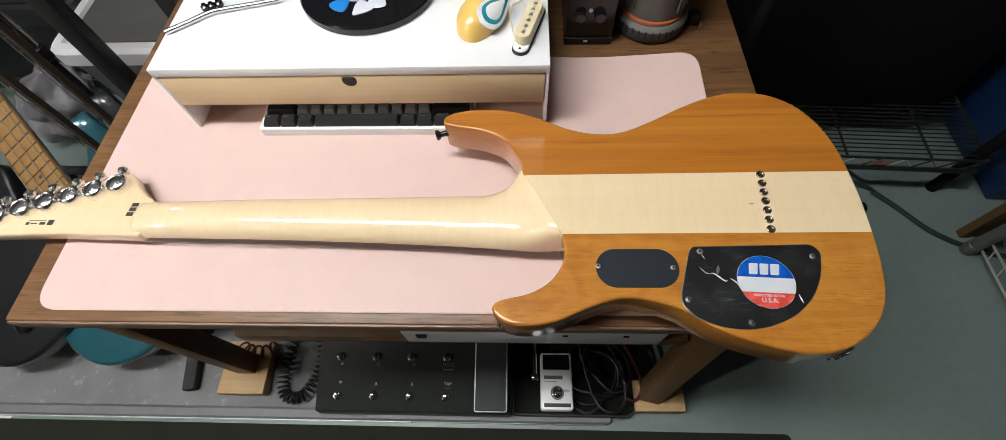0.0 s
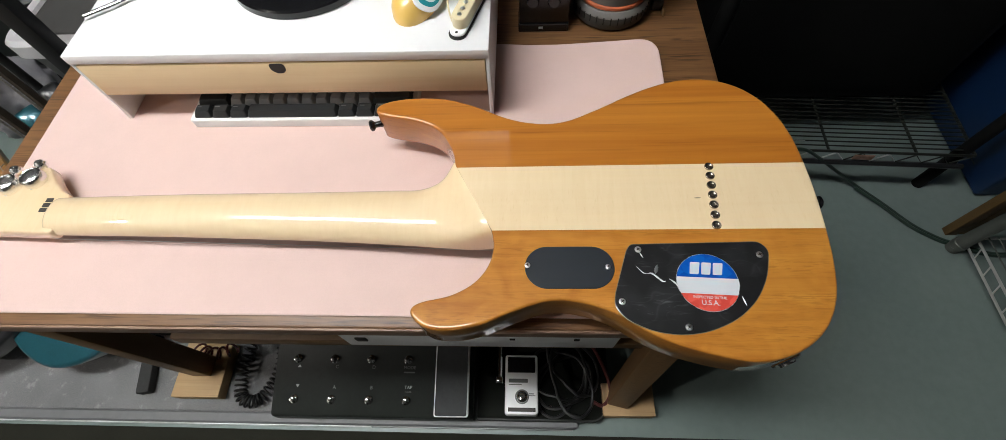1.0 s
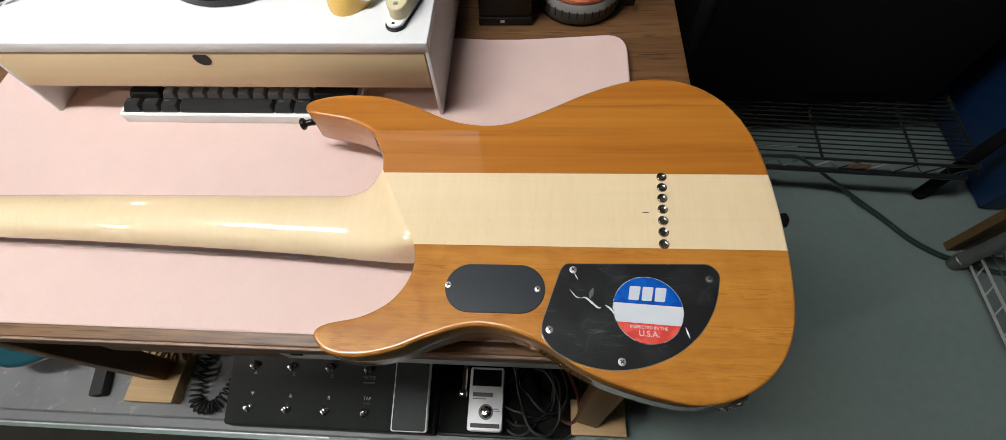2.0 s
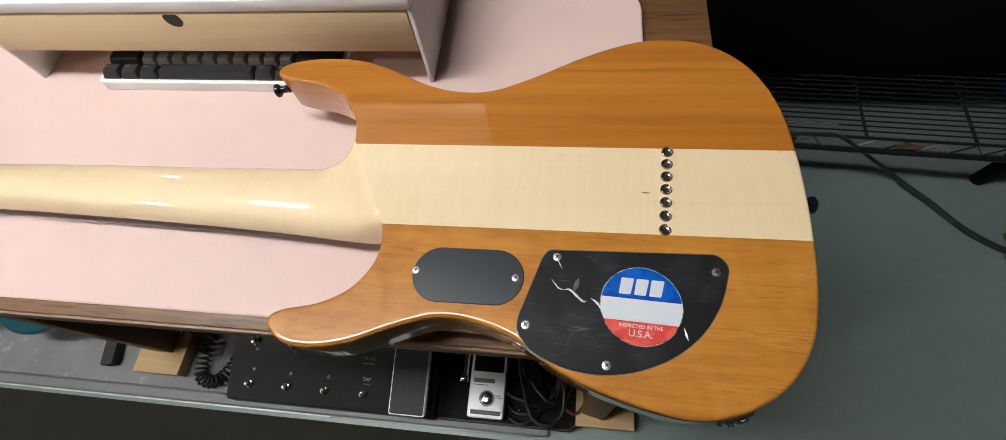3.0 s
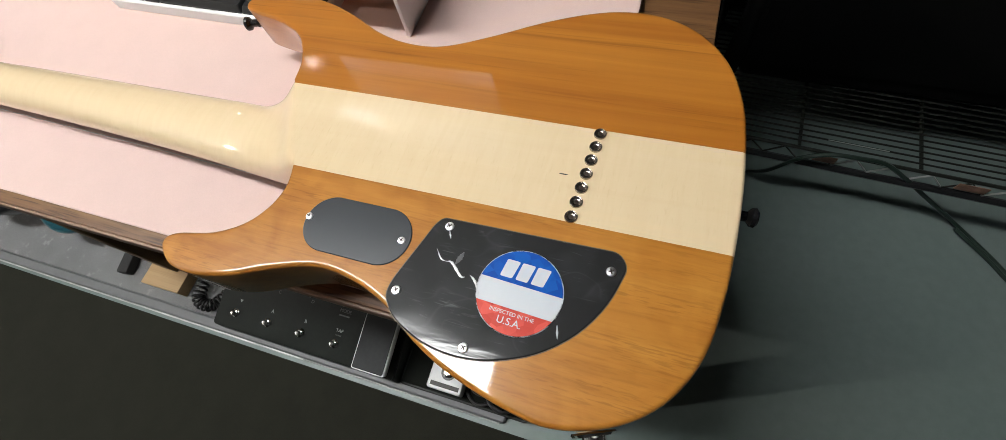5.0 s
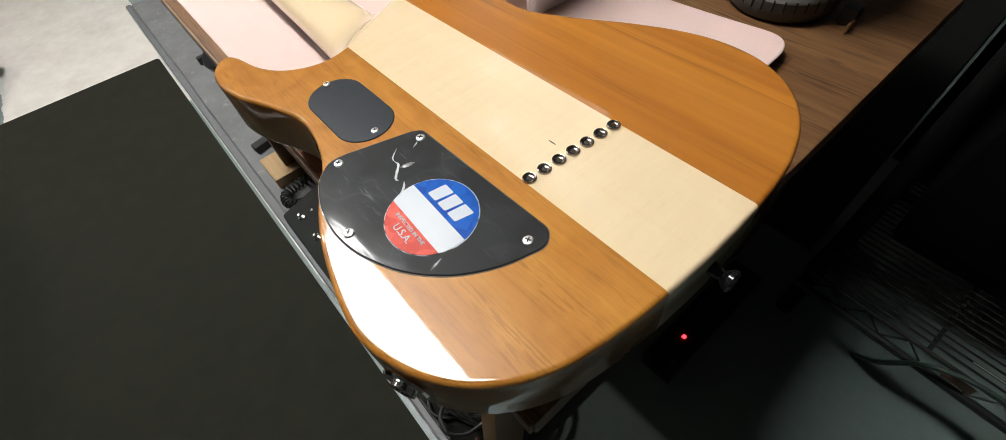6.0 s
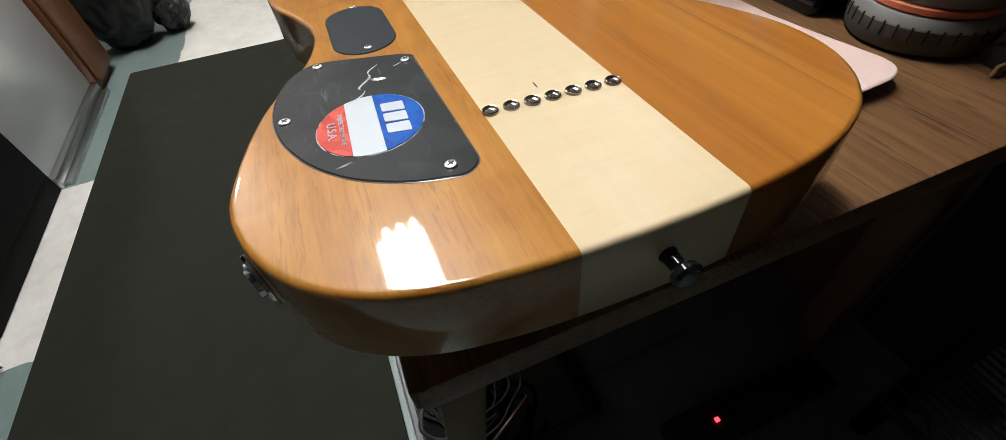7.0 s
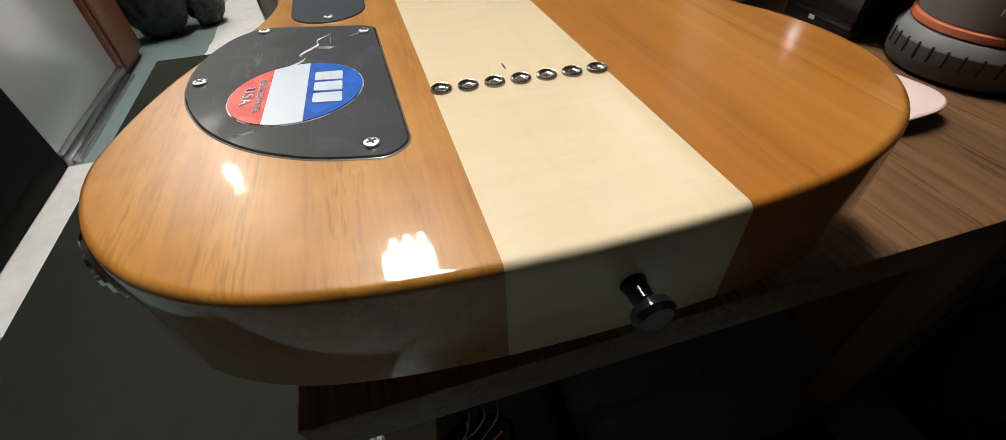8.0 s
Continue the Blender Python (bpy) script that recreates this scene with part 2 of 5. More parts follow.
# walls and ceiling are unseen; near-black so that they bounce little light
M["wall"] = plain("near_black_wall", (0.020, 0.020, 0.019), 0.85, vary=0.12, scale=6, relief=0.3)
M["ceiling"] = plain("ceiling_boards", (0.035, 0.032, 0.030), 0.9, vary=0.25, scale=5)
M["galv"] = plain("grey_enamel_sheet", (0.72, 0.72, 0.70), 0.26, 0.35, vary=0.14, scale=1.4, relief=0.9)
M["brown_wood"] = wood("red_brown_wood", (0.10, 0.034, 0.013), (0.18, 0.066, 0.024), (0.26, 0.105, 0.042), along=(40, 40, 3), pores=0.5, rough=0.4)
M["lamp"] = glow("lit_tubes", (0.97, 0.98, 0.95), TUBE)
M["bulb"] = glow("lit_bulb", (1.0, 0.93, 0.82), BULB)
M["bulb_bright"] = glow("bright_lit_bulb", (1.0, 0.94, 0.85), BULB_NEAR)
M["screen"] = screen_glow()
M["red_led"] = glow("red_led", (1.0, 0.02, 0.03), 6.0)
M["orange"] = plain("orange_band", (0.42, 0.105, 0.042), 0.45)
M["olive"] = plain("grey_olive_plastic", (0.050, 0.049, 0.043), 0.5, vary=0.15)
M["olive_light"] = plain("grey_ribbed_plastic", (0.17, 0.165, 0.155), 0.5, vary=0.12)
M["barrel_grey"] = plain("grey_olive_barrel", (0.105, 0.104, 0.095), 0.42, vary=0.12)
M["key_black"] = plain("black_keycap", (0.016, 0.017, 0.018), 0.4, vary=0.1)
M["key_grey"] = plain("grey_keycap", (0.30, 0.30, 0.31), 0.5, vary=0.04)
M["yellow"] = plain("yellow_plastic", (0.78, 0.50, 0.13), 0.3, vary=0.04, relief=0, coat=0.4)
M["teal"] = plain("teal_plastic", (0.02, 0.28, 0.33), 0.3, vary=0.05, relief=0)
M["cream"] = plain("cream_plastic", (0.72, 0.62, 0.40), 0.35, vary=0.03, relief=0)
M["teal_paint"] = plain("metallic_teal_lacquer", (0.016, 0.100, 0.130), 0.3, 0.35, vary=0.12, scale=300, relief=0, coat=1.0)
M["navy_paint"] = plain("black_lacquer", (0.005, 0.006, 0.008), 0.35, vary=0.1, relief=0, coat=0.5)
M["burst"] = wood("brown_burst_lacquer", (0.008, 0.005, 0.003), (0.014, 0.008, 0.005), (0.026, 0.013, 0.007), rough=0.45, coat=0.5)
M["maple_neck"] = wood("amber_maple", (0.27, 0.145, 0.048), (0.34, 0.19, 0.068), (0.41, 0.24, 0.092), along=(60, 60, 3), pores=0.2, rough=0.35, coat=0.6)
M["rosewood"] = wood("dark_rosewood", (0.020, 0.014, 0.009), (0.032, 0.023, 0.015), (0.050, 0.036, 0.023), along=(60, 60, 3), rough=0.5)
M["grey_tub"] = plain("grey_plastic_tub", (0.20, 0.205, 0.21), 0.5, vary=0.10)
M["pale_tub"] = plain("pale_plastic_lid", (0.62, 0.61, 0.63), 0.45, vary=0.05)
M["lid_grey"] = plain("dusty_grey_lid", (0.075, 0.073, 0.072), 0.6, vary=0.3, scale=8)
M["blue_tub"] = plain("blue_plastic_bin", (0.003, 0.019, 0.066), 0.45, vary=0.15)
M["green_cable"] = plain("dark_green_cable", (0.014, 0.030, 0.022), 0.5)
M["fret"] = plain("dull_fret_wire", (0.16, 0.13, 0.10), 0.4, 0.9, vary=0.1, relief=0)
M["aluminium"] = plain("dull_aluminium", (0.30, 0.30, 0.30), 0.5, 0.6, vary=0.3, scale=12)
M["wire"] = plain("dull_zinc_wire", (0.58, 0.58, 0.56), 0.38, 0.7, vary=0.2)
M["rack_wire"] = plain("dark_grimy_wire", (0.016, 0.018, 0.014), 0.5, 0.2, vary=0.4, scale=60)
M["plank_brown"] = wood("brown_raw_plank", (0.075, 0.040, 0.011), (0.12, 0.066, 0.019), (0.165, 0.094, 0.030), along=(40, 40, 3), pores=0.5, rough=0.7)
M["post_grey"] = plain("dull_grey_post", (0.13, 0.135, 0.12), 0.5, 0.5, vary=0.2)
M["zinc_dark"] = plain("dusty_wire", (0.10, 0.11, 0.095), 0.5, 0.5, vary=0.3)
M["purple"] = plain("purple_pick", (0.40, 0.26, 0.48), 0.3, relief=0)
M["sky_pick"] = plain("blue_pick", (0.02, 0.22, 0.62), 0.3, relief=0)
M["pale_pick"] = plain("pearl_pick", (0.66, 0.66, 0.74), 0.25, relief=0)
M["pale_bag"] = plain("pale_sheet_plastic", (0.30, 0.29, 0.31), 0.40, vary=0.15, scale=25, relief=0.4)
M["bag"] = plain("black_sheet_plastic", (0.012, 0.013, 0.012), 0.48, vary=0.3, scale=25, relief=0.5, spec=0.3)
M["silver_face"] = plain("brushed_silver_face", (0.84, 0.84, 0.85), 0.4, 0.0, vary=0.03)
M["tuner_chrome"] = plain("bright_satin_chrome", (0.90, 0.89, 0.88), 0.24, 1.0, vary=0.03, relief=0.0)
M["bright_edge"] = plain("bright_edge_metal", (0.55, 0.55, 0.55), 0.45, 0.5, vary=0.4, scale=30)
M["screw_chrome"] = plain("bright_screw_metal", (0.92, 0.91, 0.90), 0.32, 1.0, vary=0.05, relief=0.0)
M["nickel"] = plain("nickel", (0.66, 0.62, 0.58), 0.26, 1.0, vary=0.08, relief=0.0)
M["film_edge"] = plain("cloudy_film_edge", (0.20, 0.16, 0.12), 0.25, vary=0.3, scale=120, relief=0, coat=0.6)
M["film_haze"] = plain("grey_lifted_film", (0.10, 0.105, 0.11), 0.3, vary=0.2, relief=0, coat=0.5)
M["ferrule_nickel"] = plain("worn_nickel", (0.37, 0.325, 0.28), 0.27, 1.0, vary=0.15, relief=0.0)
M["cup"] = plain("dark_ferrule_cup", (0.030, 0.020, 0.014), 0.5, 0.4, vary=0.2, relief=0)
M["rust"] = plain("rusty_tag", (0.30, 0.16, 0.11), 0.7, vary=0.6, scale=90)
M["tolex"] = plain("black_tolex", (0.0045, 0.0045, 0.0045), 0.85, vary=0.2, scale=300, relief=0.4, spec=0.15)
# near-white colour puts the lamp's glints into the clear film's folds
M["glint_film"] = plain("white_film_glint", (0.72, 0.74, 0.76), 0.15, vary=0.1, relief=0, coat=1.0)


# ---------------------------------------------------------------- mesh helpers
BASE = {}


def thing(name, label, category, at=(0, 0, 0), kind="", group=""):
    """An Empty at the thing's base; its parts are given in world metres."""
    ob = new(name)
    ob.empty_display_size = 0.05
    ob.location = at
    BASE[ob] = Vector(at)
    return tagged(ob, label, category, group, kind)


def part(name, bm, material, parent, label="", sharp=35):
    me = bpy.data.meshes.new(name)
    bm.transform(Matrix.Translation(-BASE[parent]))
    bmesh.ops.recalc_face_normals(bm, faces=bm.faces)
    bm.to_mesh(me)
    bm.free()
    me.polygons.foreach_set("use_smooth", [True] * len(me.polygons))
    me.set_sharp_from_angle(angle=radians(sharp))
    me.materials.append(M[material])
    ob = new(name, me)
    ob.parent = parent
    BASE[ob] = BASE[parent]
    if label:
        ob["label"] = label
    return ob


def solid(name, bm, material, label, category, kind="", group="", sharp=35):
    """A top-level thing of one mesh, with its origin at its base."""
    lo = Vector((0, 0, min(v.co.z for v in bm.verts)))
    for i in (0, 1):
        lo[i] = sum(v.co[i] for v in bm.verts) / len(bm.verts)
    root = Vector(lo)
    me = bpy.data.meshes.new(name)
    bm.transform(Matrix.Translation(-root))
    bmesh.ops.recalc_face_normals(bm, faces=bm.faces)
    bm.to_mesh(me)
    bm.free()
    me.polygons.foreach_set("use_smooth", [True] * len(me.polygons))
    me.set_sharp_from_angle(angle=radians(sharp))
    me.materials.append(M[material])
    ob = new(name, me)
    ob.location = root
    BASE[ob] = root
    return tagged(ob, label, category, group, kind)


def box(x0, x1, y0, y1, z0, z1, bevel=0.002, seg=2, bm=None):
    out = bmesh.new()
    bmesh.ops.create_cube(out, size=1)
    out.transform(Matrix.Translation(((x0 + x1) / 2, (y0 + y1) / 2, (z0 + z1) / 2)) @ Matrix.Diagonal((x1 - x0, y1 - y0, z1 - z0, 1)))
    if bevel:
        bmesh.ops.bevel(out, geom=out.edges[:], offset=bevel, segments=seg, profile=0.5, affect="EDGES")
    return join(bm, out)


def join(bm, out):
    if bm is None:
        return out
    me = bpy.data.meshes.new("tmp")
    out.to_mesh(me)
    out.free()
    bm.from_mesh(me)
    bpy.data.meshes.remove(me)
    return bm


def beam(p0, p1, w, h, bevel=0.002, up=(0, 0, 1), bm=None):
    """A bar of section w x h from p0 to p1."""
    p0, p1 = Vector(p0), Vector(p1)
    d = p1 - p0
    out = box(-w / 2, w / 2, -h / 2, h / 2, 0, d.length, bevel)
    out.transform(Matrix.Translation(p0) @ d.to_track_quat("Z", "Y").to_matrix().to_4x4())
    return join(bm, out)


def lathe(profile, at=(0, 0, 0), axis=(0, 0, 1), seg=24, bm=None, close=True):
    """Turn (radius, height) pairs about the axis through at."""
    out = bmesh.new()
    rings = []
    for r, h in profile:
        if r <= 1e-6:
            rings.append([out.verts.new((0, 0, h))])
        else:
            rings.append([out.verts.new((r * math.cos(2 * math.pi * i / seg), r * math.sin(2 * math.pi * i / seg), h)) for i in range(seg)])
    for a, b in zip(rings, rings[1:]):
        for i in range(seg):
            j = (i + 1) % seg
            if len(a) == 1 and len(b) > 1:
                out.faces.new((a[0], b[i], b[j]))
            elif len(b) == 1 and len(a) > 1:
                out.faces.new((a[i], a[j], b[0]))
            elif len(a) > 1:
                out.faces.new((a[i], a[j], b[j], b[i]))
    if close:
        for ring in (rings[0], rings[-1]):
            if len(ring) > 2:
                out.faces.new(ring)
    q = Vector(axis).to_track_quat("Z", "Y").to_matrix().to_4x4()
    out.transform(Matrix.Translation(at) @ q)
    return join(bm, out)


def rod(p0, p1, r, seg=12, bm=None):
    p0, p1 = Vector(p0), Vector(p1)
    d = p1 - p0
    return lathe([(r * 0.8, 0), (r, r * 0.2), (r, d.length - r * 0.2), (r * 0.8, d.length)], p0, d, seg, bm)


def spline(points, n=8, closed=False):
    """Catmull-Rom through the points."""
    P = [Vector(p) for p in points]
    out = []
    count = len(P) if closed else len(P) - 1
    for i in range(count):
        if closed:
            a, b, c, d = (P[(i + k) % len(P)] for k in (-1, 0, 1, 2))
        else:
            b, c = P[i], P[i + 1]
            a = P[i - 1] if i else b * 2 - c
            d = P[i + 2] if i + 2 < len(P) else c * 2 - b
        for k in range(n):
            t = k / n
            out.append(0.5 * ((2 * b) + (c - a) * t + (2 * a - 5 * b + 4 * c - d) * t * t + (3 * b - a - 3 * c + d) * t ** 3))
    if not closed:
        out.append(P[-1])
    return out


def tube(points, r, n=8, seg=8, smooth=True, bm=None):
    """A cable or bent rod through the points."""
    path = spline(points, n) if smooth else [Vector(p) for p in points]
    out = bmesh.new()
    rings = []
    side = None
    for i, p in enumerate(path):
        d = (path[min(i + 1, len(path) - 1)] - path[max(i - 1, 0)]).normalized()
        if side is None:
            side = d.orthogonal().normalized()
        side = (side - d * side.dot(d)).normalized()
        other = d.cross(side)
        rings.append([out.verts.new(p + r * (math.cos(2 * math.pi * k / seg) * side + math.sin(2 * math.pi * k / seg) * other)) for k in range(seg)])
    for a, b in zip(rings, rings[1:]):
        for k in range(seg):
            out.faces.new((a[k], a[(k + 1) % seg], b[(k + 1) % seg], b[k]))
    out.faces.new(rings[0])
    out.faces.new(rings[-1])
    return join(bm, out)


def inset(outline, d):
    """The closed outline moved inwards by d (outline runs either way)."""
    area = sum(a.x * b.y - b.x * a.y for a, b in zip(outline, outline[1:] + outline[:1]))
    s = 1 if area > 0 else -1
    out = []
    n = len(outline)
    for i, p in enumerate(outline):
        t = (outline[(i + 1) % n] - outline[i - 1])
        t = Vector((t.x, t.y)).normalized()
        out.append(Vector((p.x - s * t.y * d, p.y + s * t.x * d)))
    return out


def prism(outline, levels, bm=None):
    """Stack the outline at (height, inset) levels and close both ends."""
    out = bmesh.new()
    flat = [Vector((p[0], p[1])) for p in outline]
    rings = [[out.verts.new((p.x, p.y, z)) for p in (inset(flat, d) if d else flat)] for z, d in levels]
    n = len(flat)
    for a, b in zip(rings, rings[1:]):
        for i in range(n):
            j = (i + 1) % n
            out.faces.new((a[i], a[j], b[j], b[i]))
    for ring in (rings[0], rings[-1]):
        for tri in geometry.tessellate_polygon([[v.co for v in ring]]):
            try:
                out.faces.new([ring[i] for i in tri])
            except ValueError:
                pass
    return join(bm, out)


def rounded(points, r, seg=5):
    """A closed polygon with its corners rounded off."""
    P = [Vector(p) for p in points]
    out = []
    for i, p in enumerate(P):
        a, b = (P[i - 1] - p), (P[(i + 1) % len(P)] - p)
        k = min(r, a.length * 0.45, b.length * 0.45)
        s, e = p + a.normalized() * k, p + b.normalized() * k
        for j in range(seg + 1):
            t = j / seg
            out.append(s * (1 - t) ** 2 + p * 2 * t * (1 - t) + e * t * t)
    return out


def lettering(text, size, at, rot=(0, 0, 0), align="CENTER"):
    """Letters of the built-in font as a thin mesh lying at a pose."""
    cu = bpy.data.curves.new("letters", "FONT")
    cu.body, cu.size, cu.align_x, cu.align_y, cu.extrude = text, size, align, "CENTER", 0.00015
    tmp = bpy.data.objects.new("letters", cu)
    me = bpy.data.meshes.new_from_object(tmp)
    bm = bmesh.new()
    bm.from_mesh(me)
    bm.transform(pose(*at, *rot))
    bpy.data.objects.remove(tmp)
    bpy.data.meshes.remove(me)
    return bm


def disc_outline(x, y, r, seg=40, ry=None, a0=0.0, a1=2 * math.pi):
    return [Vector((x + r * math.cos(a0 + (a1 - a0) * i / seg), y + (ry or r) * math.sin(a0 + (a1 - a0) * i / seg))) for i in range(seg)]


# ---------------------------------------------------------------- the room
solid("floor", box(-4.2, 1.68, -1.28, 3.07, -0.12, 0, 0), "floor", "grey painted concrete floor worn to pale bare patches", "floor", "structure")
# unseen walls close the room; south and east stand near to cut floor bounce
solid("wall_north", box(-4.2, 1.68, 2.95, 3.07, 0, 2.5, 0), "wall", "unseen near-black room wall that soaks up bounced light", "wall", "structure")
solid("wall_south", box(-4.2, 1.68, -1.28, -1.16, 0, 2.5, 0), "wall", "unseen near-black room wall that soaks up bounced light", "wall", "structure")
solid("wall_west", box(-4.2, -4.08, -1.16, 2.95, 0, 2.5, 0), "wall", "unseen near-black room wall that soaks up bounced light", "wall", "structure")
solid("wall_east", box(1.56, 1.68, -1.16, 2.95, 0, 2.5, 0), "wall", "unseen near-black room wall that soaks up bounced light", "wall", "structure")
# two unseen partitions, added to block light from the area behind the desk
solid("blocker_wall_desk", box(-0.20, 0.37, 0.80, 0.90, 0, 2.5, 0), "wall", "unseen near-black partition added to keep light from behind the desk", "wall", "structure")
solid("blocker_wall_rack", box(0.371, 1.56, 1.14, 1.24, 0, 2.5, 0), "wall", "unseen near-black partition added to block the far bulb", "wall", "structure")
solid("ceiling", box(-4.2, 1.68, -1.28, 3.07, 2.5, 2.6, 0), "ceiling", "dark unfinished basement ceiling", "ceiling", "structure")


def tube_fixture():
    f = thing("ceiling_light", "long white three-tube ceiling light, switched on", "ceiling light", (-0.80, 0.128, 2.2))
    part("housing", box(-1.50, -0.10, -0.015, 0.272, 2.235, 2.30, 0.006), "white", f)
    part("diffuser", box(-1.375, -0.12, 0.000, 0.258, 2.206, 2.234, 0.004), "lamp", f, "glowing white diffuser")
    for y in (0.062, 0.140, 0.218):
        part("tube_lamp", rod((-1.475, y, 2.218), (-1.375, y, 2.218), 0.017), "lamp", f, "lit end of a fluorescent tube")
    part("hanger", box(-1.1, -1.085, 0.120, 0.140, 2.30, 2.5, 0.001), "steel", f)
    part("hanger", box(-0.5, -0.485, 0.120, 0.140, 2.30, 2.5, 0.001), "steel", f)


tube_fixture()


def bulb_light(x, y, lit):
    b = thing("bulb_light", "bare lit bulb in a ceiling socket", "ceiling light", (x, y, 2.2), group="bulbs under the ceiling")
    part("bulb", lathe([(0, 2.13), (0.022, 2.135), (0.036, 2.16), (0.038, 2.18), (0.028, 2.21), (0.016, 2.235), (0.015, 2.25)], (x, y, 0), seg=20), lit, b, "glowing bulb")
    part("socket", lathe([(0.018, 2.245), (0.026, 2.26), (0.03, 2.30), (0.05, 2.31), (0.055, 2.5)], (x, y, 0), seg=20), "white", b)


bulb_light(-2.92, 2.53, "bulb")
bulb_light(-2.405, -0.857, "bulb_bright")


# ---------------------------------------------------------------- floor coverings
def mats():
    solid("floor_mat", prism(rounded([(-1.385, -0.53), (0.50, -0.53), (0.522, 0.060), (-1.365, 0.0635)], 0.012), [(0.0, 0.001), (0.006, 0), (0.0075, 0.0015)]), "mat", "large black rubber floor mat lying flat", "mat")
    g = thing("grey_mat", "grey speckled mat with a metal front edging, under the desk", "mat", (-0.8, 0.3, 0))
    part("sheet", prism(rounded([(-1.82, 0.092), (0.178, 0.092), (0.178, 0.62), (-1.82, 0.62)], 0.012), [(0, 0), (0.010, 0), (0.012, 0.002)]), "grey_mat", g)
    part("rim", prism(rounded([(-1.82, 0.072), (0.178, 0.072), (0.178, 0.0915), (-1.82, 0.0915)], 0.009), [(0, 0), (0.012, 0), (0.0145, 0.003)]), "rubber_grey", g, "smooth grey rim")
    part("edging", box(-1.82, -0.222, 0.0686, 0.0712, 0, 0.0095, 0.0008), "bright_edge", g, "thin metal edging, brighter stretch")
    part("edging", box(-0.221, 0.168, 0.0690, 0.0712, 0, 0.009, 0.0008), "aluminium", g, "dull metal edging")


M["rubber_grey"] = plain("smooth_grey_rubber", (0.15, 0.152, 0.157), 0.55, vary=0.12, scale=60, relief=0.2)
mats()


# ---------------------------------------------------------------- desk
TOP = 0.5025


def desk():
    d = thing("desk", "brown wood-veneer desk on splayed legs", "desk", (-0.13, 0.45, 0.0))
    part("desktop", box(-0.596, 0.3345, 0.1335, 0.76, TOP - 0.024, TOP, 0.0025), "desk", d)
    part("front_edge", box(-0.594, 0.3325, 0.1308, 0.1338, TOP - 0.0215, TOP - 0.0025, 0.001), "desk_edge", d, "lighter edge band")
    for x, y, z, fx, fy in ((-0.565, 0.172, 0.041, -0.565, 0.172), (0.262, 0.172, 0.041, 0.252, 0.128), (-0.565, 0.70, 0.001, -0.565, 0.70), (0.266, 0.70, 0.001, 0.266, 0.70)):
        part("leg", beam((fx, fy, z), (x, y, TOP - 0.025), 0.038, 0.038, 0.002), "legwood", d)
    part("apron", box(-0.54, 0.24, 0.205, 0.225, 0.40, TOP - 0.025, 0.001), "legwood", d)
    part("apron", box(-0.54, 0.24, 0.66, 0.68, 0.40, TOP - 0.025, 0.001), "legwood", d)
    part("tray", box(-0.42, 0.236, 0.156, 0.62, 0.318, 0.3465, 0.002), "legwood", d, "brown shelf under the top")
    # unseen panel, added to stop light coming under the desk from behind
    part("back_panel", box(-0.54, 0.24, 0.722, 0.738, 0.05, TOP - 0.025, 0.001), "legwood", d)
    for x in (-0.42, 0.226):
        part("tray_side", box(x, x + 0.01, 0.17, 0.62, 0.347, TOP - 0.025, 0.001), "legwood", d)
    for x0, x1, y0, y1, z0 in ((-0.617, -0.522, 0.114, 0.219, 0.0125), (0.222, 0.318, 0.094, 0.152, 0.0)):
        solid("wood_block", box(x0, x1, y0, y1, z0, 0.0405, 0.0015), "block", "pale pine offcut block under a desk leg", "block", group="blocks under the desk")


desk()


def tray_unit():
    u = thing("rack_unit", "slim white device lying on the desk's under-shelf", "device", (0.015, 0.3, 0.3468))
    part("case", box(-0.162, 0.192, 0.150, 0.40, 0.3468, 0.407, 0.003), "white", u)
    part("port", box(-0.142, -0.128, 0.148, 0.1505, 0.378, 0.392, 0.0005), "hole", u, "small black socket")
    for x in (0.055, 0.135):
        part("slot", box(x, x + 0.007, 0.1485, 0.1505, 0.390, 0.395, 0.0004), "hole", u)


tray_unit()



def curl(bm):
    """Cut the pad finely at its back, then lift the curling corner and the wavy back edge."""
    for y in (0.30, 0.36, 0.40, 0.44, 0.47, 0.49, 0.505, 0.52):
        bmesh.ops.bisect_plane(bm, geom=bm.verts[:] + bm.edges[:] + bm.faces[:], plane_co=(0, y, 0), plane_no=(0, 1, 0))
    for x in (-0.05, 0.0, 0.04, 0.08, 0.12, 0.15, 0.18, 0.20, 0.22, 0.24):
        bmesh.ops.bisect_plane(bm, geom=bm.verts[:] + bm.edges[:] + bm.faces[:], plane_co=(x, 0, 0), plane_no=(1, 0, 0))
    for v in bm.verts:
        a = max(0.0, (v.co.x - 0.10) / 0.162) * max(0.0, (v.co.y - 0.36) / 0.174)
        w = max(0.0, 1 - abs(v.co.x - 0.02) / 0.07) * max(0.0, (v.co.y - 0.47) / 0.07)
        v.co.z += 0.011 * a ** 1.3 + 0.004 * w
    return bm


def desk_pad():
    d = thing("desk_pad", "pale pink leather-look desk pad with rounded corners, one curling up", "desk pad", (-0.15, 0.34, TOP))
    line = rounded([(-0.566, 0.1455), (0.260, 0.1445), (0.258, 0.540), (0.16, 0.541), (-0.02, 0.542), (-0.566, 0.550)], 0.03, 8)
    part("top_sheet", curl(prism(line, [(TOP + 0.0016, 0.0004), (TOP + 0.002, 0), (TOP + 0.003, 0), (TOP + 0.0038, 0.0012), (TOP + 0.0038, 0.0025)])), "pink", d)
    part("backing", curl(prism(line, [(TOP + 0.0003, 0.0012), (TOP + 0.0006, 0.0007), (TOP + 0.0015, 0.0007)])), "backing", d, "grey-brown suede backing")


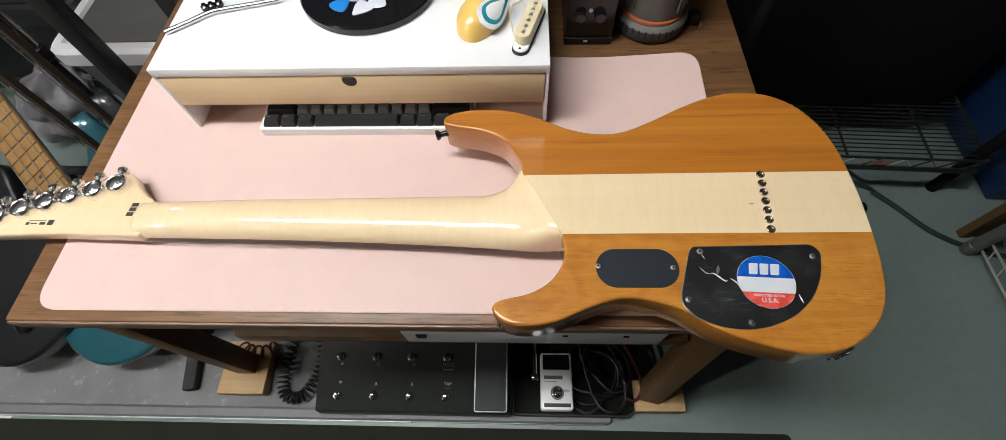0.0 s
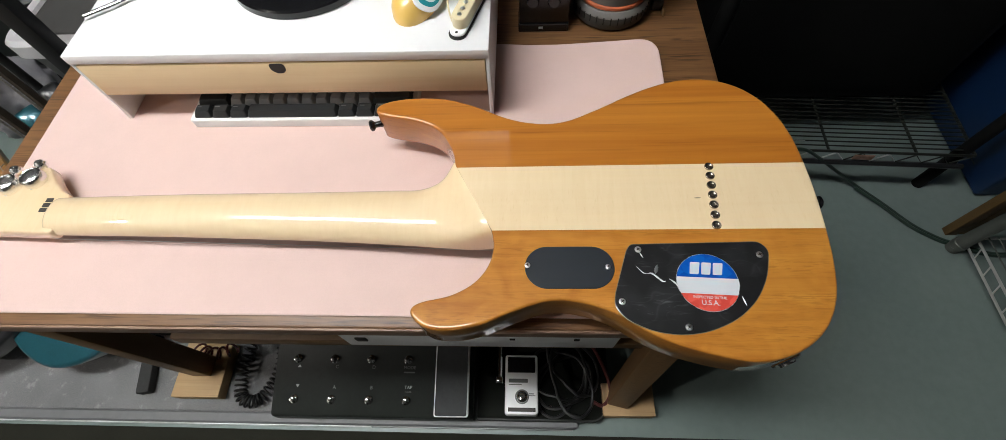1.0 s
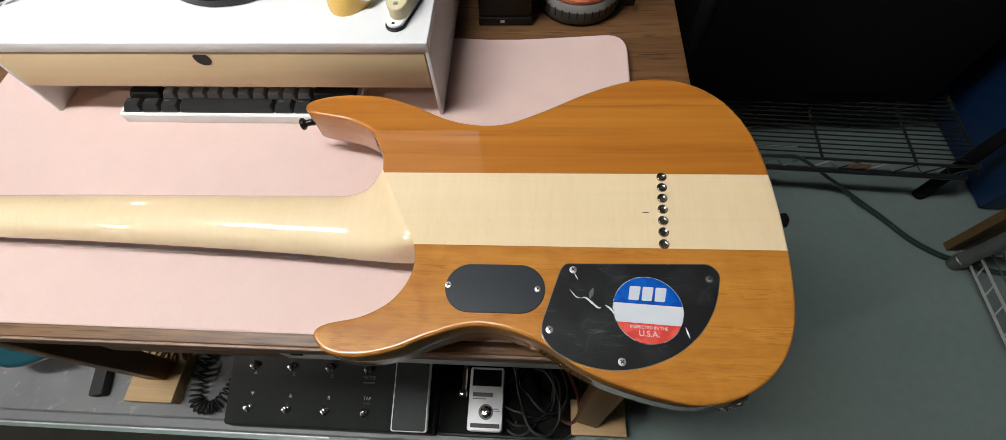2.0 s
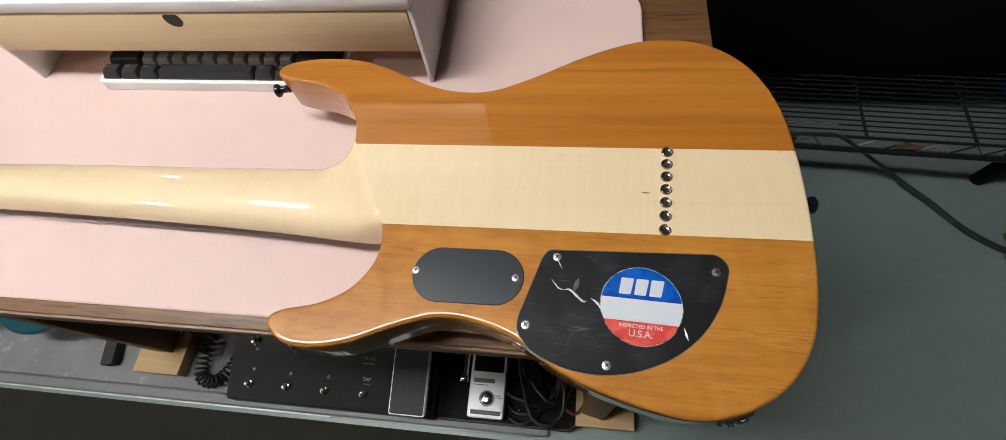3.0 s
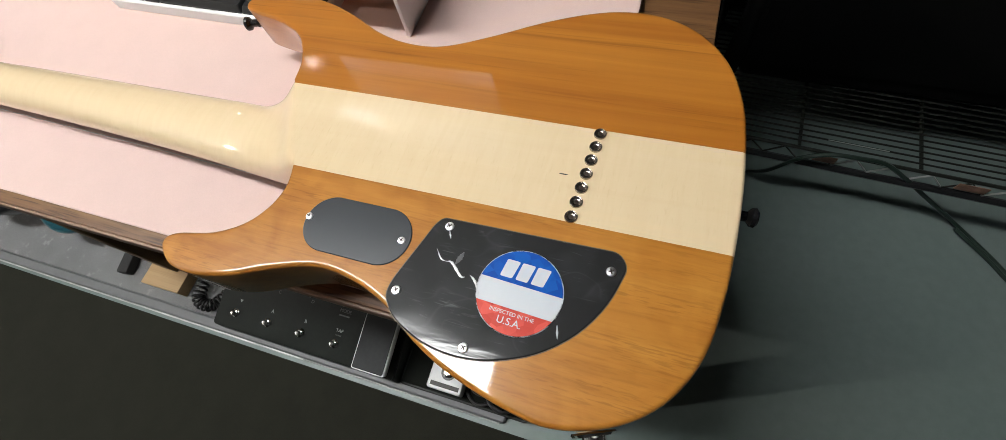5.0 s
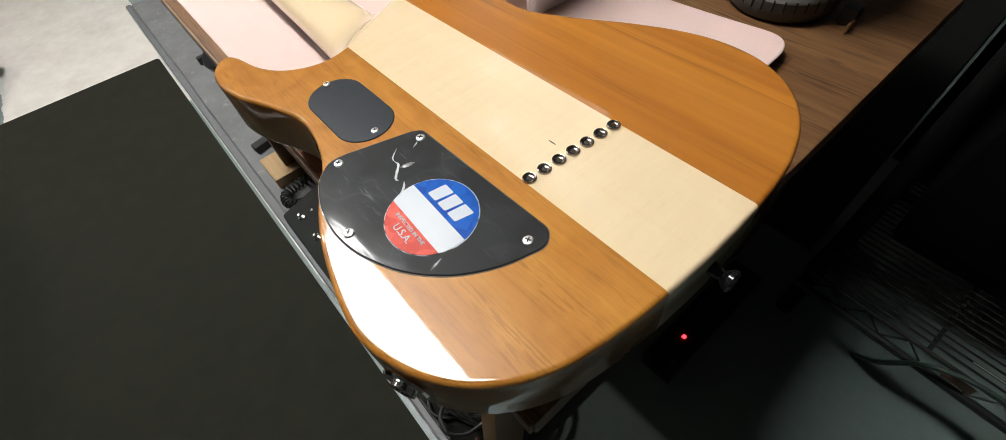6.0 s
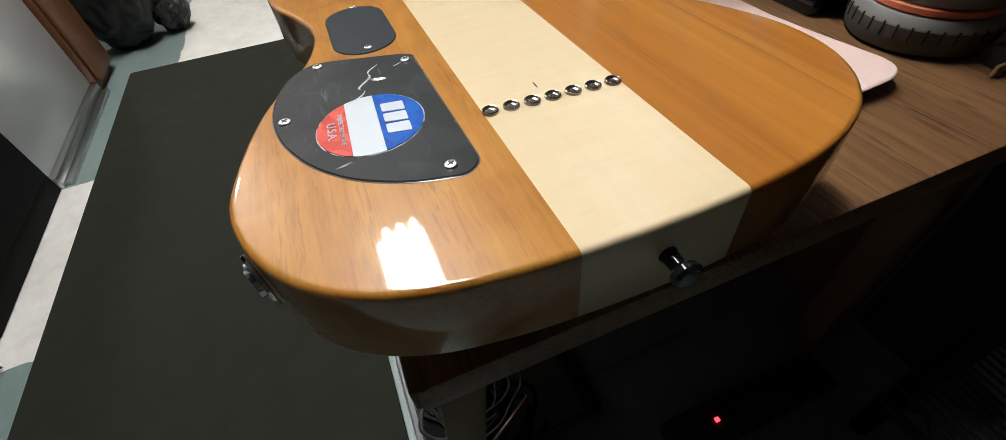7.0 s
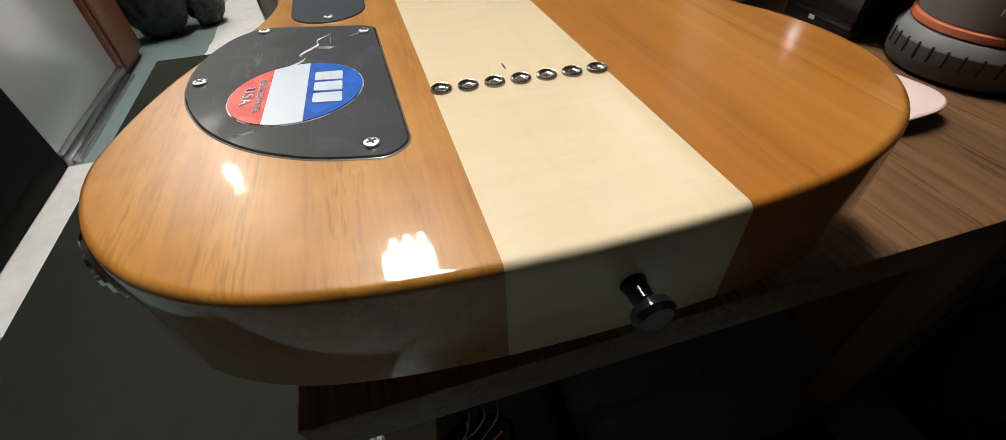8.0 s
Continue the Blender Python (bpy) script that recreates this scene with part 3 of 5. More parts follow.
M["backing"] = fabric("suede_backing", (0.16, 0.115, 0.10), 700, 0.9, 0.15, 0.3)
desk_pad()
PAD = TOP + 0.0038


# ---------------------------------------------------------------- the guitar on the desk, face down
BACK, FACE = 0.581, 0.537
OUTLINE = [(0.0018, 0.2844), (-0.0042, 0.3065), (-0.0204, 0.3317), (-0.0467, 0.3451), (-0.0801, 0.3525), (-0.0928, 0.3587), (-0.0913, 0.3687), (-0.0741, 0.3759),
           (-0.0467, 0.3786), (-0.0133, 0.3756), (0.019, 0.3641), (0.0545, 0.3466), (0.0848, 0.3387), (0.115, 0.34), (0.15, 0.355), (0.19, 0.3765),
           (0.225, 0.391), (0.255, 0.397), (0.285, 0.394), (0.312, 0.38), (0.333, 0.355), (0.346, 0.318), (0.3505, 0.27), (0.35, 0.22),
           (0.346, 0.175), (0.338, 0.142), (0.322, 0.116), (0.298, 0.098), (0.268, 0.089), (0.24, 0.0915), (0.205, 0.1005), (0.178, 0.112),
           (0.15, 0.129), (0.122, 0.138), (0.0949, 0.1396), (0.0646, 0.1305), (0.0373, 0.1189), (0.0109, 0.1132), (-0.0113, 0.1146), (-0.025, 0.1233),
           (-0.028, 0.1318), (-0.0194, 0.1382), (0.0069, 0.1448), (0.0271, 0.1565), (0.0393, 0.1729), (0.0438, 0.1908), (0.0418, 0.2088)]
SEAM_A, SEAM_B = 0.2812, 0.2083


def film_fold(pts, w):
    """A low raised fold, broad in the middle and pointed at both ends."""
    path = spline([(x, y, 0) for x, y in pts], 6)
    bm = bmesh.new()
    rows = []
    for i, p in enumerate(path):
        d = (path[min(i + 1, len(path) - 1)] - path[max(i - 1, 0)]).normalized()
        s = Vector((-d.y, d.x, 0)) * (w * (0.15 + math.sin(math.pi * i / (len(path) - 1)) * (0.8 + 0.2 * math.sin(2.3 * i))))
        rows.append([bm.verts.new(v) for v in (p + s + Vector((0, 0, BACK + 0.0008)), p + s * 0.2 + Vector((0, 0, BACK + 0.0008 + min(0.0005, w * 0.6))), p - s + Vector((0, 0, BACK + 0.0008)))])
    for a, b in zip(rows, rows[1:]):
        for k in range(3):
            bm.faces.new((a[k], a[(k + 1) % 3], b[(k + 1) % 3], b[k]))
    bm.faces.new(rows[0])
    bm.faces.new(rows[-1])
    return bm


def guitar():
    g = thing("electric_guitar", "natural-finish seven-string electric guitar lying face down on the desk pad", "guitar", (0.1, 0.245, PAD))
    line = spline([(x, y, 0) for x, y in OUTLINE], 6)
    line += [line[-1].lerp(line[0], k / 8) for k in range(1, 8)]
    R = 0.0030
    levels = [(FACE, 0.003), (FACE + 0.001, 0.001), (FACE + 0.003, 0)]
    levels += [(BACK - R + R * math.sin(a), R - R * math.cos(a)) for a in (k * math.pi / 14 for k in range(8))]
    levels += [(BACK, R + 0.0008)]
    whole = bmesh.new()
    n, rings = len(line), []
    flat = [Vector((p.x, p.y)) for p in line]
    for z, d in levels:
        moved = inset(flat, d)
        ring = []
        for i, (p, q) in enumerate(zip(flat, moved)):
            free = i >= n - 7
            near = min(1.0, i / 7, max(0, n - 8 - i) / 7)
            ring.append(whole.verts.new((*(p if free else p.lerp(q, near)), z)))
        rings.append(ring)
    for lo_ring, hi_ring in zip(rings, rings[1:]):
        for i in range(n):
            j = (i + 1) % n
            if lo_ring[i].co != hi_ring[i].co or lo_ring[j].co != hi_ring[j].co:
                whole.faces.new((lo_ring[i], lo_ring[j], hi_ring[j], hi_ring[i]))
    for ring in (rings[0], rings[-1]):
        for tri in geometry.tessellate_polygon([[v.co for v in ring]]):
            whole.faces.new([ring[i] for i in tri])
    bmesh.ops.remove_doubles(whole, verts=whole.verts, dist=1e-6)
    pieces = (("body_wing", SEAM_A, None, "cedar"), ("body_core", SEAM_B, SEAM_A, "maple"), ("body_wing", None, SEAM_B, "cedar_pored"))
    for name, lo, hi, mat in pieces:
        bm = whole.copy()
        for y, keep in ((lo, -1), (hi, 1)):
            if y is None:
                continue
            cut = bmesh.ops.bisect_plane(bm, geom=bm.verts[:] + bm.edges[:] + bm.faces[:], plane_co=(0, y, 0), plane_no=(0, keep, 0), clear_outer=True)
            bmesh.ops.edgeloop_fill(bm, edges=[e for e in bm.edges if e.is_boundary])
        part(name, bm, mat, g, {"cedar": "smooth orange-brown mahogany wing", "maple": "pale maple centre strip", "cedar_pored": "open-grained brown mahogany wing"}[mat], sharp=50)
    whole.free()

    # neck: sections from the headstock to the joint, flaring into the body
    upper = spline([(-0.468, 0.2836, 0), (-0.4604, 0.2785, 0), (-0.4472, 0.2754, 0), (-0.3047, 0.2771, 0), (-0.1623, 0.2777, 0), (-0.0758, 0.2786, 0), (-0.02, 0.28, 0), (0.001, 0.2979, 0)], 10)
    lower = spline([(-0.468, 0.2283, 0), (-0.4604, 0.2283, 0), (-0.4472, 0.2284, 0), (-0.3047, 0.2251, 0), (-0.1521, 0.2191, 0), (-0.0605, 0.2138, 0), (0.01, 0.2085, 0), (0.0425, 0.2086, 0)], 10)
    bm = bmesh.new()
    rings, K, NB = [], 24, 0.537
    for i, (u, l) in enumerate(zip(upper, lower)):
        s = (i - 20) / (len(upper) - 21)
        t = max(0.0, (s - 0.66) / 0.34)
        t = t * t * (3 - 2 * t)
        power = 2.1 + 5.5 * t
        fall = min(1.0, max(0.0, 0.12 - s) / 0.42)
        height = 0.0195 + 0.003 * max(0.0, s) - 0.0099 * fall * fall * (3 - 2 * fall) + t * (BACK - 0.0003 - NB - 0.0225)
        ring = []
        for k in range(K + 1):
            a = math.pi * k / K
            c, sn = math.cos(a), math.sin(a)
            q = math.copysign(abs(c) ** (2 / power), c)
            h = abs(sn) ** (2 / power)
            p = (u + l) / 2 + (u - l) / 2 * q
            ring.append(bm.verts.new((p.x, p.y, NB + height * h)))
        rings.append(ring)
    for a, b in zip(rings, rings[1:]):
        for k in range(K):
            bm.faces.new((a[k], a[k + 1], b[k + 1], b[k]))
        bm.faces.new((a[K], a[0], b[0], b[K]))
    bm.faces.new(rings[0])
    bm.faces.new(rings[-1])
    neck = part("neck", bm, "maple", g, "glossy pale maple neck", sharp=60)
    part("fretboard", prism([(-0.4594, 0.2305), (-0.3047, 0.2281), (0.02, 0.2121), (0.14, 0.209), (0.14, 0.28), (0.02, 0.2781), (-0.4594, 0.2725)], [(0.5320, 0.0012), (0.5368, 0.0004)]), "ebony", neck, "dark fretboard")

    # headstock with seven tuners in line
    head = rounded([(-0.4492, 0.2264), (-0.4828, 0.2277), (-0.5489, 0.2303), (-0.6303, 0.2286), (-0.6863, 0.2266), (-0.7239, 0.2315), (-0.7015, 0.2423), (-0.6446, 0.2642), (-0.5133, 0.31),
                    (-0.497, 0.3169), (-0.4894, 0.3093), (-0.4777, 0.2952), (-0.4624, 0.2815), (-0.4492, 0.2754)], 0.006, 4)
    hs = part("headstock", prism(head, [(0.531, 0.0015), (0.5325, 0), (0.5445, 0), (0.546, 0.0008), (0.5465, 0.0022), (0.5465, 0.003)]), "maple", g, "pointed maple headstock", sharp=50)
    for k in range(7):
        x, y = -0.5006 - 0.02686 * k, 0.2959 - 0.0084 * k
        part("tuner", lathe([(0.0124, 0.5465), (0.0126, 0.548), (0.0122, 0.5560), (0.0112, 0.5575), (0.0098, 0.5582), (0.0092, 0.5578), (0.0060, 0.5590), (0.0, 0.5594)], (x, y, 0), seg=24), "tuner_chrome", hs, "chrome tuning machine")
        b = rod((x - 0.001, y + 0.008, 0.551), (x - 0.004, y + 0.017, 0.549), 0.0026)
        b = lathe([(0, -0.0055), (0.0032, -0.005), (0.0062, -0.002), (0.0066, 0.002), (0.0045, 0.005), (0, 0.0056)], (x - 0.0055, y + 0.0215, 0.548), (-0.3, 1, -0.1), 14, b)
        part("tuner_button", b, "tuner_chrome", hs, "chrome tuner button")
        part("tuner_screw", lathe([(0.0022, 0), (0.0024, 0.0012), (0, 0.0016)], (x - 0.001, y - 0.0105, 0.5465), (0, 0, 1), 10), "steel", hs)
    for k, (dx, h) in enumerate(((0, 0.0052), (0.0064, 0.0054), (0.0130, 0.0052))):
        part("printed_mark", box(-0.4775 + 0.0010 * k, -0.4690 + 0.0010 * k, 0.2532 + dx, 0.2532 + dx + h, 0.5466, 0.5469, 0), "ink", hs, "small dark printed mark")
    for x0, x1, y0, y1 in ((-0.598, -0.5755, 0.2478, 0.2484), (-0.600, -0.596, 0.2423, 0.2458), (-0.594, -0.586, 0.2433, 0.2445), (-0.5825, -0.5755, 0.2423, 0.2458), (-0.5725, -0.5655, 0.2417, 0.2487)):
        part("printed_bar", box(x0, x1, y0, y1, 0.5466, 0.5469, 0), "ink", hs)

    # string ferrules
    for k in range(7):
        t = k / 6
        x, y = 0.2563 - 0.0052 * t, 0.2777 - 0.0657 * t
        f = part("string_ferrule", lathe([(0.0044, BACK - 0.001), (0.0044, BACK + 0.0005), (0.0042, BACK + 0.0012), (0.0038, BACK + 0.0015), (0.0035, BACK + 0.0014), (0.0031, BACK + 0.0008), (0.0026, BACK + 0.0004), (0.0014, BACK + 0.0002)], (x, y, 0), seg=24, close=False), "ferrule_nickel", g, "cupped nickel string ferrule")
        part("ferrule_hole", lathe([(0.0018, BACK + 0.0002), (0.0016, BACK + 0.0004), (0, BACK + 0.0004)], (x, y, 0), seg=16), "cup", f)
    part("grain_fleck", prism(disc_outline(0.2392, 0.2418, 0.0032, 12, 0.0004), [(BACK, 0), (BACK + 0.00015, 0)]), "ink", g, "tiny dark fleck in the maple")

    # cover plates
    oval = [Vector((0.1135 + 0.0198 * (1 if math.cos(a) > 0 else -1) + 0.0205 * math.cos(a), 0.1705 + 0.0205 * math.sin(a))) for a in (2 * math.pi * (i + 0.5) / 48 for i in range(48))]
    op = part("switch_cover", prism(oval, [(BACK - 0.001, 0), (BACK + 0.0003, 0), (BACK + 0.0007, 0.0005), (BACK + 0.0007, 0.0012)]), "oval_plate", g, "oval satin black cover plate")
    corners = [(0.1700, 0.1928), (0.2850, 0.1948), (0.2915, 0.1865), (0.2850, 0.1620), (0.2715, 0.1400), (0.2515, 0.1230), (0.2262, 0.1125),
               (0.2030, 0.1095), (0.1800, 0.1130), (0.1600, 0.1225), (0.1510, 0.1340), (0.1518, 0.1440), (0.1660, 0.1870)]
    cover = rounded(corners, 0.012, 4)
    cp = part("cavity_cover", prism(cover, [(BACK - 0.001, 0), (BACK + 0.0003, 0), (BACK + 0.0008, 0.0007), (BACK + 0.0008, 0.0014)]), "plate", g, "black control cover with its protective film still on")

    part("film_edge", prism(inset([Vector((p.x, p.y)) for p in cover], -0.0006), [(BACK - 0.0006, 0), (BACK + 0.0001, 0), (BACK + 0.0003, 0.0003)]), "film_edge", g, "pale edge of the protective film")

    def screw(x, y, z, owner, r=0.0032):
        cr = box(-r * 0.58, r * 0.58, -r * 0.13, r * 0.13, 0, 0.0003, 0)
        box(-r * 0.13, r * 0.13, -r * 0.58, r * 0.58, 0, 0.0003, 0, bm=cr)
        cr.transform(pose(x, y, z + 0.0011, 0, 0, random.uniform(0, 90)))
        for face in cr.faces:
            face.material_index = 1
        lathe([(r, z), (r, z + 0.0005), (r * 0.88, z + 0.0010), (r * 0.55, z + 0.0012), (0, z + 0.0012)], (x, y, 0), seg=20, bm=cr)
        part("screw", cr, "screw_chrome", owner, "chrome cross-head screw").data.materials.append(M["cup"])
    for x, y in ((0.0755, 0.1722), (0.1478, 0.1704)):
        screw(x, y, BACK + 0.0007, op, 0.0026)
    for x, y in ((0.1762, 0.1874), (0.2824, 0.1818), (0.2100, 0.1161), (0.1572, 0.1382)):
        screw(x, y, BACK + 0.0008, cp, 0.0030)
    # folded creases and nicks in the protective film
    for pts, w in (([(0.173, 0.171), (0.178, 0.165), (0.182, 0.164)], 0.0008),
                   ([(0.182, 0.164), (0.186, 0.164), (0.194, 0.157), (0.197, 0.157)], 0.0014),
                   ([(0.2, 0.159), (0.204, 0.156), (0.209, 0.149)], 0.0013),
                   ([(0.1885, 0.1635), (0.190, 0.168), (0.1915, 0.1725)], 0.0028),
                   ([(0.177, 0.185), (0.18, 0.179)], 0.0008),
                   ([(0.259, 0.143), (0.261, 0.135)], 0.0011)):
        part("film_crease", film_fold(pts, w * 0.62), "film_haze" if w > 0.002 else "glint_film", cp, "fold in the film, its glint painted pale")

    # round sticker: blue cap, white band, red foot
    sx, sy, sr, z = 0.2325, 0.1560, 0.0262, BACK + 0.0011
    tilt = radians(-3)

    def band(y0, y1):
        a = math.asin(max(-1, min(1, y0 / sr)))
        b = math.asin(max(-1, min(1, y1 / sr)))
        right = [Vector((sr * math.cos(a + (b - a) * i / 14), sr * math.sin(a + (b - a) * i / 14))) for i in range(15)]
        pts = right + [Vector((-p.x, p.y)) for p in reversed(right)]
        clean = [p for i, p in enumerate(pts) if (p - pts[i - 1]).length > 1e-5]
        return [Vector((sx + p.x * math.cos(tilt) - p.y * math.sin(tilt), sy + p.x * math.sin(tilt) + p.y * math.cos(tilt))) for p in clean]

    def on_sticker(x, y):
        return sx + x * math.cos(tilt) - y * math.sin(tilt), sy + x * math.sin(tilt) + y * math.cos(tilt)
    st = part("sticker", prism(band(-0.0110, 0.0040), [(z - 0.0006, 0), (z, 0)]), "white_print", cp, "round blue, white and red paper sticker")
    part("sticker_top", prism(band(0.0041, 0.02619), [(z - 0.0006, 0), (z + 0.00002, 0)]), "blue_print", cp, "blue upper part of the sticker")
    part("sticker_foot", prism(band(-0.02619, -0.0111), [(z - 0.0006, 0), (z + 0.00002, 0)]), "red_print", cp, "red lower part of the sticker")
    rim = prism(disc_outline(sx, sy, sr + 0.0006, 64), [(z - 0.0008, 0), (z - 0.0003, 0)])
    part("sticker_rim", rim, "white_print", cp, "thin white border of the sticker")
    # the mark as plain slanting white blocks
    for x0, x1 in ((-0.0148, -0.0058), (-0.0048, 0.0040), (0.0050, 0.0140)):
        shape = rounded([(x0, 0.0068), (x1 - 0.0012, 0.0068), (x1 + 0.0010, 0.0182), (x0 + 0.0016, 0.0182)], 0.0010, 3)
        part("emblem_block", prism([Vector(on_sticker(p.x, p.y)) for p in shape], [(z + 0.0001, 0), (z + 0.0003, 0)]), "white_print", cp)
    x, y = on_sticker(0, -0.0142)
    part("sticker_line", lettering("INSPECTED IN THE", 0.0033, (x, y, z + 0.0003), (0, 0, -3)), "white_print", cp, "small white words")
    x, y = on_sticker(0, -0.0190)
    part("sticker_words", lettering("U.S.A.", 0.0062, (x, y, z + 0.0003), (0, 0, -3)), "white_print", cp, "white letters")

    # strap buttons, jack and the hidden hardware on which it rests
    def button(at, axis):
        part("strap_button", lathe([(0.0032, -0.004), (0.0034, 0.0), (0.0042, 0.002), (0.0036, 0.004), (0.0034, 0.009), (0.0062, 0.0115), (0.0066, 0.014), (0.0050, 0.0155), (0.0, 0.0158)], at, axis, 18), "black_gloss", g, "black chrome strap button")
    button((-0.0912, 0.3592, 0.561), (-1, -0.28, 0))
    button((0.349, 0.246, 0.562), (1, 0, 0))
    jack = part("jack_plate", lathe([(0.0125, 0), (0.0130, 0.001), (0.0122, 0.0022), (0.007, 0.0026), (0.0068, 0.0045), (0.0045, 0.0050), (0.0044, 0.001)], (0.291, 0.0945, 0.562), (0.42, -1, 0), 24), "chrome", g, "round chrome jack plate")
    for dz in (-0.0095, 0.0095):
        part("jack_screw", lathe([(0.0018, 0.002), (0.0018, 0.003), (0, 0.0036)], (0.291, 0.0945, 0.562 + dz), (0.42, -1, 0), 10), "steel", jack)
    part("bridge", box(0.215, 0.258, 0.205, 0.283, PAD, FACE + 0.0005, 0.002), "black", g, "black bridge under the body")
    for x in (0.07, 0.165):
        part("pickup", box(x, x + 0.038, 0.200, 0.288, FACE - 0.012, FACE + 0.0005, 0.002), "black", g)
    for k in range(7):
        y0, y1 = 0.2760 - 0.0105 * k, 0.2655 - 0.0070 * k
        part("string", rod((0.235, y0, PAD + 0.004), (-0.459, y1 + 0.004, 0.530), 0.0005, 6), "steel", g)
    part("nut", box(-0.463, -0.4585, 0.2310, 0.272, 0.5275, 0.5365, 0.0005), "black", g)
    # the guitar lies on its bridge and its headstock, so its back slopes a little towards the head
    g.rotation_euler.y = -0.019
    g.location += Vector((0.0014, 0, -0.0019))


guitar()


# ---------------------------------------------------------------- on the desk
def monitor_riser():
    r = thing("monitor_riser", "white desktop riser with a pale pine drawer", "riser", (-0.21, 0.53, PAD))
    x0, x1, y0, y1, zt = -0.456, 0.034, 0.411, 0.66, 0.6135
    part("top_board", box(x0, x1, y0, y1, zt - 0.0125, zt, 0.0015), "white", r)
    part("side_panel", box(x0, x0 + 0.0045, y0 + 0.001, y1, PAD + 0.0002, zt - 0.0128, 0.001), "white", r)
    part("side_panel", box(x1 - 0.0045, x1, y0 + 0.001, y1, PAD + 0.0002, zt - 0.0128, 0.001), "white", r)
    part("back_panel", box(x0 + 0.005, x1 - 0.005, y1 - 0.008, y1 - 0.001, 0.556, zt - 0.0128, 0.0005), "white", r)
    part("drawer_floor", box(x0 + 0.005, x1 - 0.005, y0 + 0.02, y1 - 0.01, 0.5515, 0.5555, 0.0005), "pine", r)
    bm = box(x0 + 0.0055, x1 - 0.0055, y0 + 0.0005, y0 + 0.014, 0.5515, zt - 0.0150, 0.0008)
    drawer = part("drawer_front", bm, "pine", r, "pale pine drawer front with a finger notch")
    notch = rounded([(-0.221, zt - 0.0153), (-0.221, 0.589), (-0.216, 0.5840), (-0.208, 0.5840), (-0.203, 0.589), (-0.203, zt - 0.0153)], 0.004, 3)
    nb = bmesh.new()
    front = [nb.verts.new((p.x, y0 + 0.0001, p.y)) for p in notch]
    back = [nb.verts.new((p.x, y0 + 0.0025, p.y)) for p in notch]
    nb.faces.new(front)
    for i in range(len(front)):
        j = (i + 1) % len(front)
        nb.faces.new((front[i], front[j], back[j], back[i]))
    part("finger_notch", nb, "hole", drawer, "dark finger notch")


monitor_riser()


def keyboard():
    k = thing("keyboard", "compact keyboard with black and grey caps in a white case", "keyboard", (-0.21, 0.44, PAD))
    x0, y0, u = -0.356, 0.4000, 0.01885
    bm = prism(rounded([(x0 - 0.004, y0 - 0.004), (x0 + 15 * u + 0.008, y0 - 0.004), (x0 + 15 * u + 0.008, y0 + 5 * u + 0.006), (x0 - 0.004, y0 + 5 * u + 0.006)], 0.005), [(PAD, 0.001), (PAD + 0.001, 0), (PAD + 0.0125, 0), (PAD + 0.0135, 0.001), (PAD + 0.0135, 0.004), (PAD + 0.012, 0.0045)])
    part("case", bm, "white", k, "white plastic case")
    rows = [[1.25, 1.25, 1.25, 6.25, 1.25, 1.25, 1.25, 1.25], [2.25] + [1] * 10 + [2.75], [1.75] + [1] * 11 + [2.25], [1.5] + [1] * 12 + [1.5], [1] * 13 + [2]]
    shared = {}
    for r, widths in enumerate(rows):
        x = x0 + 0.002
        for c, w in enumerate(widths):
            grey = r > 0 and 0 < c < len(widths) - 1
            key = (w, grey, r)
            lo, hi = 0.0135, 0.0215 + 0.0012 * r
            if key not in shared:
                half, d = w * u / 2 - 0.0005, u / 2 - 0.0005
                cap = bmesh.new()
                rings = []
                for z, dx, dy, sh in ((lo, 0, 0, 0), (lo + 0.002, 0.0002, 0.0002, 0), (hi - 0.001, 0.0022, 0.0026, 0.0008), (hi, 0.0030, 0.0034, 0.0008)):
                    ring = rounded([(-half + dx, -d + dy + sh), (half - dx, -d + dy + sh), (half - dx, d - dy + sh), (-half + dx, d - dy + sh)], 0.0018, 2)
                    rings.append([cap.verts.new((p.x, p.y, z)) for p in ring])
                for a, b in zip(rings, rings[1:]):
                    for i in range(len(a)):
                        j = (i + 1) % len(a)
                        cap.faces.new((a[i], a[j], b[j], b[i]))
                cap.faces.new(rings[-1])
                cap.faces.new(rings[0])
                bmesh.ops.recalc_face_normals(cap, faces=cap.faces)
                me = bpy.data.meshes.new("keycap")
                cap.to_mesh(me)
                cap.free()
                me.materials.append(M["key_grey" if grey else "key_black"])
                shared[key] = me
            ob = new("keycap", shared[key])
            ob.parent = k
            ob.location = (x + w * u / 2 - BASE[k].x, y0 + (r + 0.5) * u - BASE[k].y, PAD - BASE[k].z)
            x += w * u
    for x in (0.006, 0.030, 0.054, 0.196, 0.220, 0.243):
        part("legend", box(x0 + x, x0 + x + 0.006, y0 + 0.0118, y0 + 0.0128, PAD + 0.0213, PAD + 0.0217, 0), "mark_dim", k)
    part("legend", box(x0 + 0.128, x0 + 0.146, y0 + 0.0155, y0 + 0.0162, PAD + 0.0208, PAD + 0.0213, 0), "mark", k)


keyboard()
RISE = 0.6135


